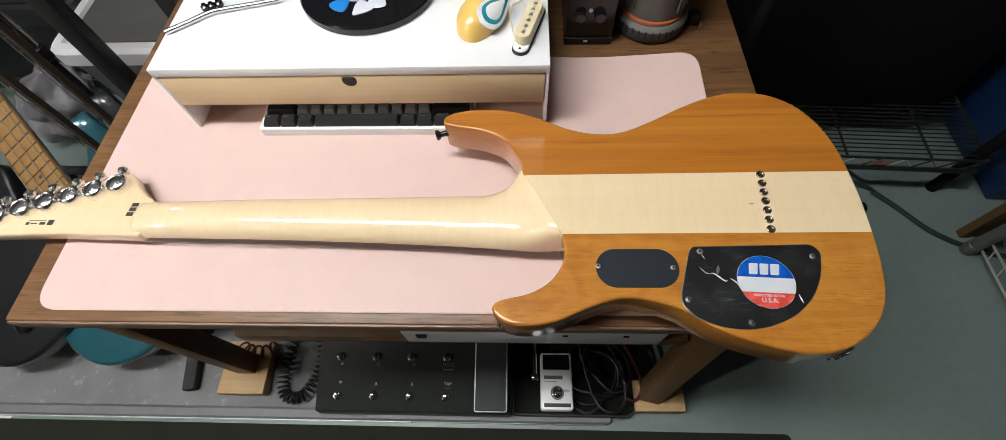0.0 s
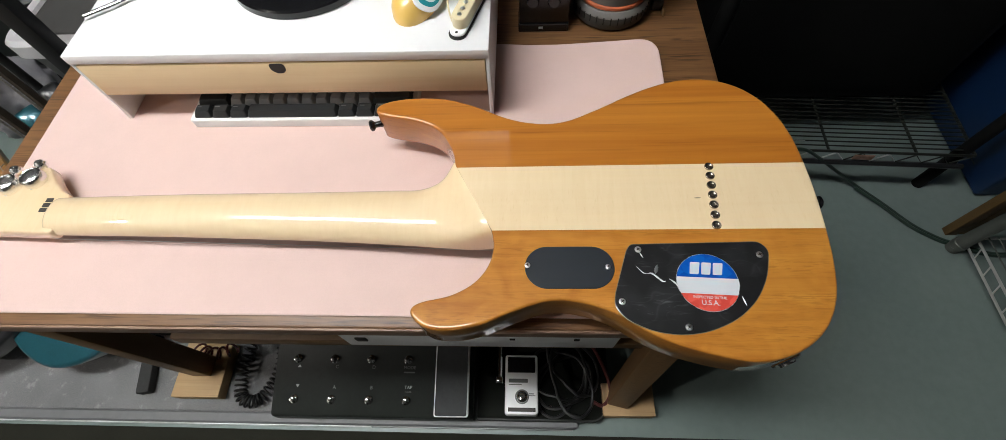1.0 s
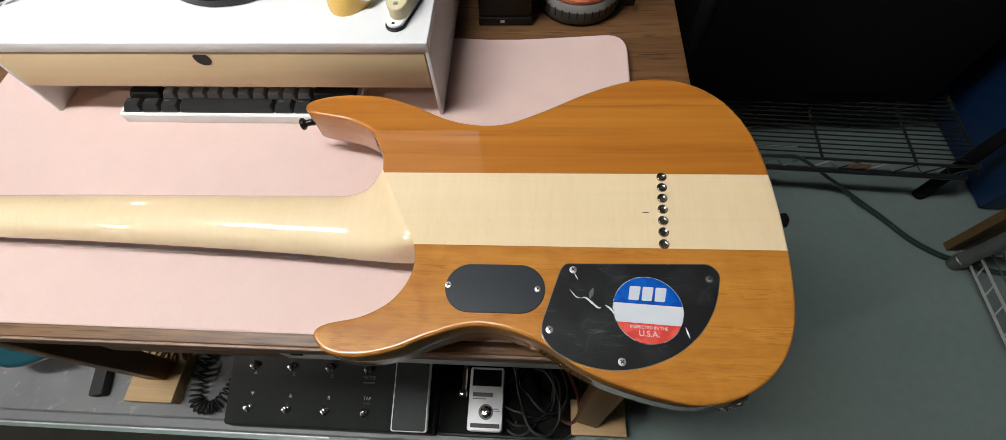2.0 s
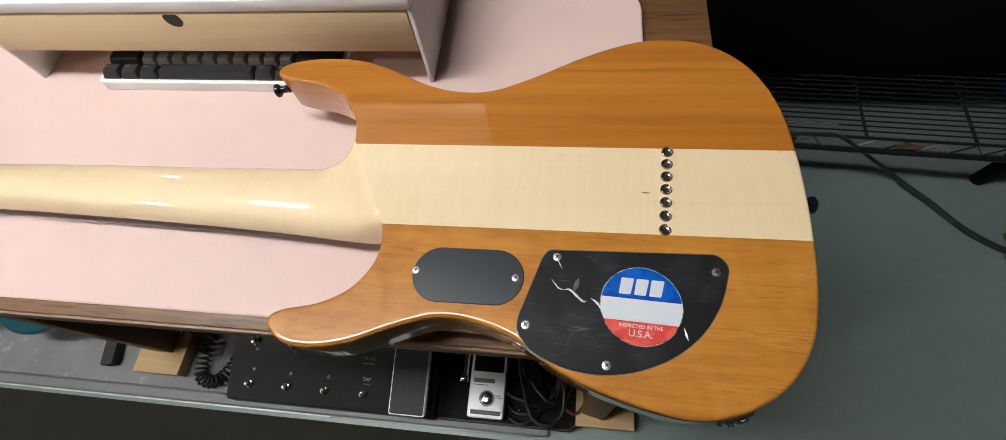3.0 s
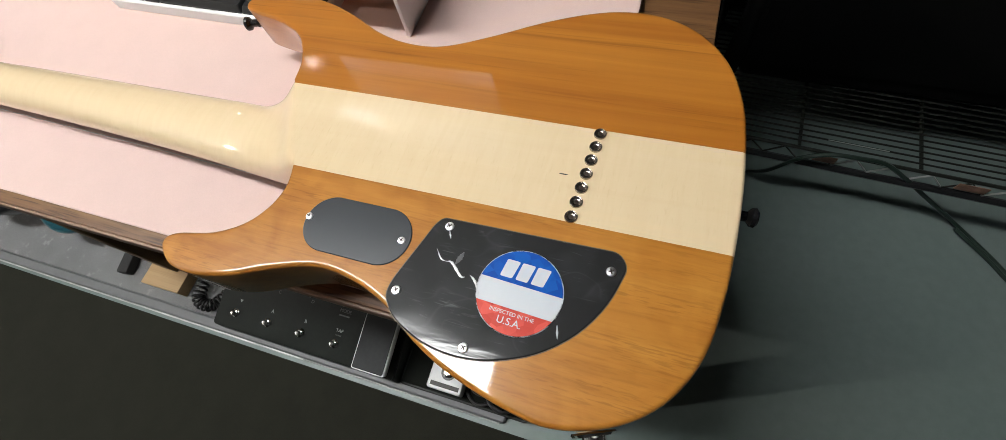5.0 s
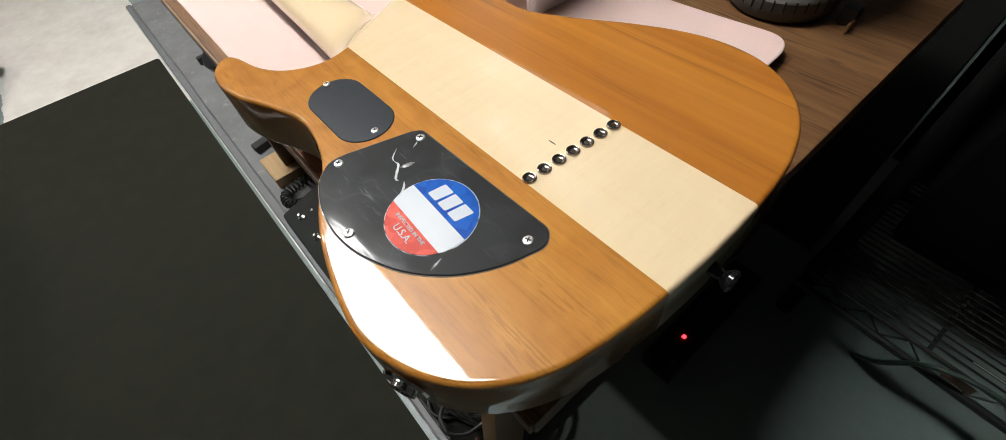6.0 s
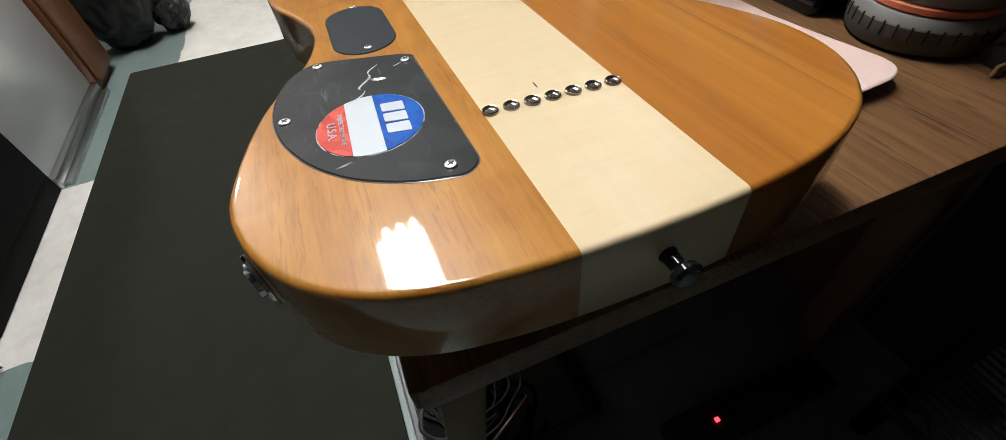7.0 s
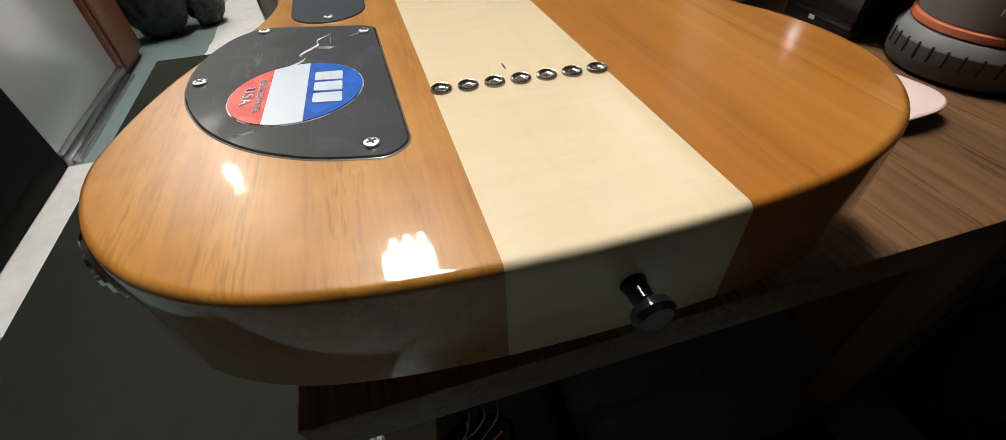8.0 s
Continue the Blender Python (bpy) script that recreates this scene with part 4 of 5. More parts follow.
def monitor():
    m = thing("monitor", "black flat monitor on a round base, half the screen lit", "monitor", (-0.195, 0.54, RISE))
    cx, cy = -0.203, 0.556
    part("base_plate", lathe([(0.088, RISE), (0.0905, RISE + 0.001), (0.0905, RISE + 0.0085), (0.0885, RISE + 0.0105), (0.082, RISE + 0.0112), (0.0, RISE + 0.0112)], (cx, cy, 0), seg=64), "black_gloss", m, "thick round black base")
    part("stem", box(cx - 0.02, cx + 0.02, 0.60, 0.625, RISE + 0.0112, 0.98, 0.004), "black", m)
    part("stem_arm", box(cx - 0.02, cx + 0.02, 0.575, 0.625, 0.96, 1.00, 0.004), "black", m)
    part("panel", box(-0.44, 0.05, 0.562, 0.585, 0.845, 1.13, 0.004), "black", m)
    part("screen", box(-0.43, 0.04, 0.5605, 0.5625, 0.858, 1.12, 0.0005), "black_gloss", m, "dark glossy screen")
    part("lit_window", box(-0.25, 0.035, 0.5595, 0.5606, 0.862, 1.115, 0.0002), "screen", m, "pale lit window on the screen")


monitor()


def pick(x, y, turn, mat, label, z):
    shape = spline([(0, -0.0155, 0), (0.006, -0.009, 0), (0.0120, 0.002, 0), (0.0115, 0.010, 0), (0.0, 0.0130, 0), (-0.0115, 0.010, 0), (-0.0120, 0.002, 0), (-0.006, -0.009, 0)], 5, True)
    bm = prism(shape, [(0, 0.0003), (0.0003, 0), (0.0008, 0), (0.0011, 0.0004)])
    bm.transform(pose(x, y, z, 0, 0, turn))
    solid("guitar_pick", bm, mat, label, "guitar pick", group="picks on the monitor base")


for args in ((-0.224, 0.500, 145, "sky_pick", "bright blue plastic guitar pick"), (-0.196, 0.4915, -35, "pale_pick", "pearly translucent guitar pick"), (-0.1795, 0.5000, -60, "pale_pick", "pale grey plastic guitar pick"), (-0.205, 0.5150, 60, "purple", "purple plastic guitar pick"), (-0.172, 0.518, 120, "white", "white plastic guitar pick")):
    pick(args[0] - 0.006, args[1] + 0.011, *args[2:], RISE + 0.0113 + (0.0012 if args[3] == "pale_pick" and args[0] > -0.19 else 0))


def tremolo_arm():
    t = thing("tremolo_arm", "bent chrome guitar tremolo arm lying on the riser", "tremolo arm", (-0.41, 0.5, RISE))
    part("arm", tube([(-0.4525, 0.4735, RISE + 0.0036), (-0.430, 0.4905, RISE + 0.0036), (-0.409, 0.5080, RISE + 0.0036), (-0.396, 0.5140, RISE + 0.0036), (-0.370, 0.5205, RISE + 0.0036), (-0.320, 0.5330, RISE + 0.0036)], 0.0034, 8, 12), "tuner_chrome", t)
    for x, y in ((-0.4165, 0.5215), (-0.4085, 0.5245), (-0.400, 0.5285)):
        part("collar", lathe([(0.0042, 0), (0.0052, 0.001), (0.0052, 0.005), (0.003, 0.0065), (0.003, 0.008)], (x, y, RISE), (0, 0, 1), 16), "black_gloss", t, "small dark metal collar")


tremolo_arm()


def mouse_shape(w, l, h, at, turn, scale=1.0, lift=0.0):
    bm = bmesh.new()
    n, rings = 28, []
    for s in range(9):
        t = s / 8
        f = math.sqrt(max(0.0, 1 - t ** 2.4))
        ring = []
        for i in range(n):
            a = 2 * math.pi * i / n
            waist = 1 - 0.20 * math.exp(-((math.sin(a) - 0.15) / 0.35) ** 2)
            ring.append(bm.verts.new((w / 2 * scale * f * math.cos(a) * waist, l / 2 * scale * f * math.sin(a), lift + h * t * (1 - 0.12 * math.sin(a)))))
        rings.append(ring)
    for a, b in zip(rings, rings[1:]):
        for i in range(n):
            j = (i + 1) % n
            bm.faces.new((a[i], a[j], b[j], b[i]))
    bm.faces.new(rings[0])
    bmesh.ops.remove_doubles(bm, verts=bm.verts, dist=0.0003)
    bm.transform(pose(*at, 0, 0, turn))
    return bm


def mouse():
    m = thing("computer_mouse", "yellow computer mouse with a white and teal side", "mouse", (-0.05, 0.48, RISE))
    part("shell", mouse_shape(0.056, 0.098, 0.028, (-0.052, 0.4985, RISE), -14), "yellow", m, "glossy yellow shell", 60)
    # side panel: three nested ovals hugging the shell
    drop = spline([(0, -0.022, 0), (0.0105, -0.016, 0), (0.0125, -0.005, 0), (0.0080, 0.010, 0), (0, 0.026, 0), (-0.0080, 0.010, 0), (-0.0125, -0.005, 0), (-0.0105, -0.016, 0)], 4, True)
    for k, (mat, s) in enumerate((("white", 1.0), ("teal", 0.78), ("silver_face", 0.56))):
        o = prism([Vector((p.x * s, p.y * s)) for p in drop], [(0, 0), (0.0016 + 0.0006 * k, 0.0), (0.0022 + 0.0006 * k, 0.0008)])
        o.transform(Matrix.Translation((-0.0325, 0.4850, RISE + 0.0190)) @ pose(0, 0, 0, 2, 38, -32) @ Matrix.Diagonal((1.35, 1.30, 1, 1)))
        part("side_inlay", o, mat, m, ("white rim", "teal band", "grey thumb rest")[k])


mouse()


def pickup():
    p = thing("guitar_pickup", "loose cream single-coil guitar pickup on a black base", "guitar pickup", (0.01, 0.46, RISE))
    turn = pose(0.0095, 0.4715, RISE, 0, 0, -17)

    def stadium(w, l, n=10):
        r = w / 2
        return [Vector((r * math.cos(a), (l / 2 - r) + r * math.sin(a))) for a in (math.pi * i / n for i in range(n + 1))] + [Vector((r * math.cos(a), -(l / 2 - r) + r * math.sin(a))) for a in (math.pi + math.pi * i / n for i in range(n + 1))]
    for name, w, l, z0, z1, mat, lab in (("base_plate", 0.0215, 0.093, 0, 0.003, "black", "black base plate"), ("flange", 0.0190, 0.0885, 0.003, 0.0055, "white", "white lower flange"), ("coil_cover", 0.0185, 0.0700, 0.0055, 0.0185, "cream", "cream cover")):
        o = prism(stadium(w, l), [(z0, 0.0003), (z0 + 0.0004, 0), (z1 - 0.001, 0), (z1, 0.0008), (z1, 0.0016)])
        o.transform(turn)
        part(name, o, mat, p, lab)
    for i in range(6):
        o = lathe([(0.0026, 0.0180), (0.0026, 0.0192), (0.0020, 0.0195), (0, 0.0195)], (0, -0.0262 + 0.0105 * i, 0), seg=14)
        o.transform(turn)
        part("pole_piece", o, "steel", p, "round steel pole piece")
    for s in (-1, 1):
        o = lathe([(0.0017, 0.0053), (0.0017, 0.0058)], (0, 0.0395 * s, 0), seg=10)
        o.transform(turn)
        part("screw_hole", o, "hole", p)
    part("lead_wire", tube([(-0.002, 0.440, RISE + 0.004), (-0.009, 0.452, RISE + 0.010), (-0.013, 0.470, RISE + 0.018), (-0.012, 0.490, RISE + 0.020), (-0.004, 0.508, RISE + 0.012), (0.004, 0.530, RISE + 0.003)], 0.0011, 8, 6), "cream", p, "thin cream lead wire")


pickup()


M["speaker_black"] = plain("dark_gloss_speaker", (0.006, 0.005, 0.004), 0.22, vary=0.2, relief=0.05)


def desk_speaker():
    s = thing("desk_speaker", "small black desktop speaker with two knobs", "speaker", (0.1, 0.62, TOP))
    x0, x1, y0 = 0.066, 0.137, 0.574
    part("cabinet", box(x0, x1, y0, 0.68, TOP, 0.70, 0.003), "speaker_black", s)
    part("plinth", box(x0 - 0.001, x1 + 0.001, y0 - 0.002, y0 + 0.03, TOP, TOP + 0.014, 0.002), "black_gloss", s)
    for x in (0.0855, 0.1145):
        part("knob", lathe([(0.0085, 0), (0.0085, 0.006), (0.0072, 0.0075), (0, 0.0078)], (x, y0, 0.554), (0, -1, 0), 20), "black_gloss", s)
    part("socket", lathe([(0.0030, 0), (0.0030, 0.0012), (0.0018, 0.0012), (0.0016, 0.0002)], (0.0995, y0, 0.5625), (0, -1, 0), 16), "steel", s, "small metal socket ring")
    part("printed_bar", box(0.0945, 0.1005, y0 - 0.0024, y0 - 0.0019, TOP + 0.006, TOP + 0.0095, 0), "mark", s)
    part("grille", lathe([(0.027, 0), (0.027, 0.002), (0.024, 0.003), (0.0, 0.001)], (0.1015, y0, 0.625), (0, -1, 0), 28), "rubber", s)


desk_speaker()


def lantern():
    """Lantern standing on its ribbed grey cap, an orange band above it."""
    n = thing("lantern", "grey-olive ribbed lantern with an orange band", "lantern", (0.201, 0.622, TOP))
    c = (0.201, 0.622, 0)
    cap = lathe([(0.046, TOP), (0.0515, TOP + 0.002), (0.0535, TOP + 0.005), (0.0550, TOP + 0.014), (0.0548, TOP + 0.0225)], c, seg=60)
    part("notched_cap", cap, "olive", n, "grey-olive notched cap")
    part("cap_bevel", lathe([(0.0549, TOP + 0.0220), (0.0549, TOP + 0.0235), (0.0505, TOP + 0.0305), (0.048, TOP + 0.031)], c, seg=60), "olive_light", n, "paler sloping shoulder")
    for i in range(34):
        o = box(0.0530, 0.0556, -0.0008, 0.0008, TOP + 0.0130, TOP + 0.0242, 0.0003, 1)
        o.transform(Matrix.Translation(c) @ Matrix.Rotation(2 * math.pi * i / 34, 4, "Z"))
        part("grip_notch", o, "hole", n, "dark notch in the cap")
    part("band", lathe([(0.0485, TOP + 0.0315), (0.0497, TOP + 0.0325), (0.0497, TOP + 0.0365), (0.0480, TOP + 0.0375)], c, seg=48), "orange", n, "orange rubber band")
    part("barrel", lathe([(0.0475, TOP + 0.038), (0.0480, TOP + 0.040), (0.0485, TOP + 0.120), (0.050, TOP + 0.125), (0.052, TOP + 0.17), (0.048, TOP + 0.19), (0, TOP + 0.192)], c, seg=48), "barrel_grey", n, "grey-olive barrel")
    for a in (205, 212, 219, 300, 307, 314, 30, 37):
        o = box(0.0478, 0.0508, -0.0013, 0.0013, TOP + 0.050, TOP + 0.116, 0.0006, 1)
        o.transform(Matrix.Translation(c) @ Matrix.Rotation(radians(a), 4, "Z"))
        part("barrel_rib", o, "barrel_grey", n)
    part("collar", lathe([(0.0495, TOP + 0.098), (0.0515, TOP + 0.101), (0.0515, TOP + 0.110), (0.0495, TOP + 0.113)], c, seg=48), "olive_light", n)


lantern()


def earbud_clip():
    b = thing("clip", "small black plastic clip lying on the desk", "clip", (0.275, 0.605, TOP))
    part("body", box(0.262, 0.279, 0.612, 0.630, TOP, TOP + 0.018, 0.004), "black", b)
    part("tab", box(0.277, 0.2800, 0.600, 0.612, TOP, TOP + 0.010, 0.001), "legwood", b, "brown end tab")


earbud_clip()


# ---------------------------------------------------------------- pedals on the floor under the desk
GM = 0.012


def slope_z(y):
    return 0.0535 + (y - 0.083) * 0.245


def floor_processor():
    p = thing("floor_processor", "black guitar floor processor with eight footswitches", "effects unit", (-0.21, 0.2, GM))
    x0, x1, y0, y1 = -0.402, -0.020, 0.083, 0.315
    bm = bmesh.new()
    prof = [(y0, GM + 0.003), (y0 - 0.002, GM + 0.012), (y0, 0.050), (y0 + 0.004, slope_z(y0 + 0.004)), (y1 - 0.05, slope_z(y1 - 0.05)), (y1, slope_z(y1) + 0.004), (y1, GM + 0.003)]
    a = [bm.verts.new((x0, y, z)) for y, z in prof]
    b = [bm.verts.new((x1, y, z)) for y, z in prof]
    bm.faces.new(a)
    bm.faces.new(b)
    for i in range(len(prof)):
        j = (i + 1) % len(prof)
        bm.faces.new((a[i], a[j], b[j], b[i]))
    bmesh.ops.bevel(bm, geom=[e for e in bm.edges], offset=0.0015, segments=2, affect="EDGES")
    part("chassis", bm, "proc_black", p, "black metal chassis")
    for x in (x0 + 0.02, x1 - 0.02):
        for y in (0.10, 0.29):
            part("rubber_foot", lathe([(0.008, GM), (0.009, GM + 0.004)], (x, y, 0), seg=14), "rubber", p)
    tilt = math.degrees(math.atan(0.245))
    cols = [-0.360 + 0.0712 * i for i in range(4)]
    for y in (0.112, 0.183):
        for x in cols:
            z = slope_z(y)
            s = part("footswitch", lathe([(0.0078, -0.001), (0.0080, 0.0015), (0.0060, 0.0025), (0.0058, 0.0045), (0.0044, 0.005), (0.0044, 0.0095), (0.0036, 0.0115), (0, 0.0122)], (x, y, z), (0, -0.238, 0.971), 20), "chrome", p, "chrome footswitch")
    for txt, x, y, size, mat in (("A", cols[1] + 0.004, 0.133, 0.0088, "mark"), ("B", cols[2] + 0.004, 0.133, 0.0088, "mark"), ("TAP", cols[3] + 0.003, 0.1345, 0.0082, "mark"), ("TUNER", cols[3] + 0.003, 0.1265, 0.0040, "mark_dim"),
                                 ("C", cols[1] + 0.006, 0.169, 0.0088, "mark_dim"), ("D", cols[2] + 0.006, 0.169, 0.0088, "mark_dim"), ("MODE", cols[3] + 0.004, 0.169, 0.0082, "mark_dim")):
        part("letter", lettering(txt, size, (x, y, slope_z(y) + 0.0004), (tilt, 0, 0)), mat, p, "pale printed letters")
    part("printed_bar", box(cols[3] - 0.007, cols[3] + 0.014, 0.1595, 0.1620, slope_z(0.1607) + 0.0002, slope_z(0.1607) + 0.0006, 0), "mark_dim", p)
    for y, up in ((0.135, -1), (0.170, 1)):
        o = prism([Vector((-0.0035, -0.0025 * up)), Vector((0.0035, -0.0025 * up)), Vector((0, 0.0028 * up))], [(0, 0), (0.0003, 0)])
        o.transform(pose(cols[0] + 0.004, y, slope_z(y) + 0.0002, tilt))
        part("arrow_mark", o, "mark", p)
    # expression pedal with its white outline
    ped = prism(rounded([(-0.088, -0.121), (-0.026, -0.121), (-0.026, 0.125), (-0.088, 0.125)], 0.005), [(0, 0), (0.010, 0), (0.012, 0.001)])
    M4 = pose(0, 0.203, 0.1015, math.degrees(math.atan(0.22)))
    ped.transform(M4)
    treadle = part("treadle", ped, "silver_face", p, "expression pedal with a pale metal rim")
    pad = prism(rounded([(-0.0855, -0.1185), (-0.0285, -0.1185), (-0.0285, 0.1225), (-0.0855, 0.1225)], 0.004), [(0.0121, 0), (0.0130, 0.0), (0.0134, 0.0005)])
    pad.transform(M4)
    part("grip_pad", pad, "grip", treadle, "black grip pad")
    part("pivot_block", box(-0.080, -0.034, 0.17, 0.23, slope_z(0.23) - 0.004, 0.105, 0.002), "black", p)


M["proc_black"] = plain("powder_black_metal", (0.0185, 0.0212, 0.0190), 0.45, vary=0.2, scale=150, relief=0.25, spec=0.3)
M["grip"] = plain("black_grip_tape", (0.035, 0.037, 0.038), 0.8, vary=0.15, scale=200, relief=0.4)
floor_processor()


def pedal_tray():
    b = thing("pedal_board", "flat black pedal board on the floor", "pedal board", (0.1, 0.2, GM))
    outline = rounded([(-0.018, 0.083), (0.212, 0.083), (0.238, 0.105), (0.238, 0.34), (-0.018, 0.34)], 0.008)
    part("base", prism(outline, [(GM + 0.0005, 0.001), (GM + 0.002, 0), (0.0285, 0), (0.0295, 0.001)]), "tray_black", b)
    part("top_fabric", prism(inset(outline, 0.004), [(0.0290, 0), (0.0315, 0), (0.032, 0.001)]), "board_fabric", b, "black hook-and-loop fabric top")
    t = thing("tuner_pedal", "small silver tuner pedal with a black display", "tuner pedal", (0.07, 0.15, 0.032))
    x0, x1, y0, y1 = 0.0385, 0.1005, 0.091, 0.199
    part("body", prism(rounded([(x0, y0), (x1, y0), (x1, y1), (x0, y1)], 0.006), [(0.032, 0.001), (0.033, 0), (0.056, 0), (0.0585, 0.0015), (0.0592, 0.004)]), "silver_face", t)
    part("display", box(x0 + 0.005, x1 - 0.005, 0.1655, 0.1945, 0.0585, 0.0606, 0.0008), "black_gloss", t, "black display window")
    part("footswitch", lathe([(0.0098, 0.0590), (0.0100, 0.0605), (0.0075, 0.0615), (0.0074, 0.066), (0.006, 0.0675), (0, 0.068)], (0.0705, 0.1225, 0), seg=24), "chrome", t, "chrome footswitch")
    part("switch_ring", lathe([(0.0130, 0.0591), (0.0130, 0.0597), (0.0102, 0.0597), (0.0102, 0.0591)], (0.0705, 0.1225, 0), seg=28), "mark_dim", t)
    for xa, xb, ya, yb, mat in ((0.0455, 0.0815, 0.1475, 0.1545, "mark_dim"), (0.0455, 0.070, 0.1432, 0.1445, "mark_dim"), (0.0445, 0.0955, 0.0965, 0.1035, "ink"), (0.083, 0.093, 0.127, 0.1285, "mark_dim"), (0.083, 0.0955, 0.1240, 0.1250, "ink")):
        part("printed_bar", box(xa, xb, ya, yb, 0.0592, 0.0596, 0), mat, t)
    j = thing("jack_plug", "chrome right-angle cable plug standing beside the tuner pedal", "plug", (0.027, 0.18, 0.032))
    part("barrel", rod((0.027, 0.158, 0.050), (0.027, 0.222, 0.050), 0.0055, 14), "chrome", j)
    part("head", box(0.020, 0.034, 0.146, 0.159, 0.0325, 0.058, 0.003), "chrome", j)


M["board_fabric"] = fabric("black_loop_fabric", (0.0065, 0.0075, 0.006), 900, 0.95, 0.35, 0.6)
M["tray_black"] = plain("black_tray", (0.0055, 0.0065, 0.005), 0.6, vary=0.3, scale=30)
pedal_tray()


def cables():
    rng = random.Random(4)
    for k in range(5):
        cx, cy = 0.150 + rng.uniform(-0.012, 0.02), 0.165 + rng.uniform(-0.02, 0.03)
        pts = []
        for i in range(16):
            a = 2 * math.pi * i / 13 + k
            r = 0.045 + 0.012 * math.sin(2 * a + k)
            pts.append((cx + r * 0.95 * math.cos(a), cy + r * 1.25 * math.sin(a), 0.037 + 0.0065 * k + 0.003 * math.sin(a * 3)))
        ob = solid("patch_cable", tube(pts, 0.0029, 4, 8), "cable_black", "black audio cable coiled on the pedal board", "cable", group="cables on the pedal board")
    for x, y in ((0.117, 0.105), (0.140, 0.104)):
        solid("plug_tip", rod((x, y, 0.0365), (x + 0.010, y + 0.004, 0.0365), 0.0032, 10), "chrome", "bright metal cable plug tip", "plug", group="plugs on the pedal board")
    solid("power_cable", tube([(0.19, 0.24, 0.06), (0.212, 0.205, 0.065), (0.232, 0.160, 0.055), (0.236, 0.130, 0.045), (0.222, 0.112, 0.038), (0.205, 0.118, 0.036)], 0.0034, 8, 8), "red_cable", "dark red-brown cable curling beside the desk leg", "cable")

    def coil(name, path, turns, radius, wire, mat, label):
        base = spline(path, 30)
        pts = []
        n = turns * 12
        for i in range(n + 1):
            t = i / n * (len(base) - 1)
            k = min(int(t), len(base) - 2)
            p = base[k].lerp(base[k + 1], t - k)
            d = (base[k + 1] - base[k]).normalized()
            s = d.cross(Vector((0, 0, 1))).normalized()
            a = 2 * math.pi * i / 12
            pts.append(p + radius * (math.cos(a) * s + math.sin(a) * Vector((0, 0, 1))))
        solid(name, tube(pts, wire, 1, 6, False), mat, label, "cable")
    z = GM + 0.0135
    coil("coiled_cable", [(-0.430, 0.240, z), (-0.418, 0.190, z), (-0.425, 0.145, z), (-0.448, 0.112, z), (-0.480, 0.115, z), (-0.492, 0.150, z), (-0.492, 0.20, z), (-0.480, 0.26, z)], 30, 0.011, 0.0022, "cable_black", "black coiled cable looped on the grey mat")
    z = 0.0405 + 0.0139
    coil("coiled_cable", [(-0.583, 0.205, z), (-0.560, 0.197, z), (-0.530, 0.196, z), (-0.505, 0.21, z)], 5, 0.0115, 0.0023, "red_cable", "brown coiled cable lying on a wood block")
    solid("power_lead", tube([(-0.47, 0.25, 0.336), (-0.50, 0.235, 0.25), (-0.515, 0.235, 0.14), (-0.50, 0.24, 0.06), (-0.47, 0.27, 0.017)], 0.0025, 8, 8), "red_cable", "thin brown lead hanging under the desk", "cable")


M["cable_black"] = plain("black_cable", (0.006, 0.006, 0.006), 0.45)
M["red_cable"] = plain("brown_red_cable", (0.080, 0.014, 0.012), 0.35)
cables()


def power_strip():
    s = thing("power_strip", "black power strip with a red light under the desk", "power strip", (0.30, 0.50, 0))
    part("body", box(0.290, 0.346, 0.40, 0.66, 0, 0.035, 0.004), "black", s)
    part("switch_light", box(0.3150, 0.3210, 0.4670, 0.4730, 0.0345, 0.0385, 0.001), "red_led", s, "glowing red switch")


power_strip()
solid("hanging_lead", tube([(0.3095, 0.624, 0.4775), (0.303, 0.654, 0.405), (0.296, 0.690, 0.343), (0.285, 0.728, 0.27), (0.280, 0.745, 0.15), (0.283, 0.735, 0.02)], 0.0042, 8, 8), "zinc_dark", "pale grey-green lead hanging from the desk's underside", "cable")


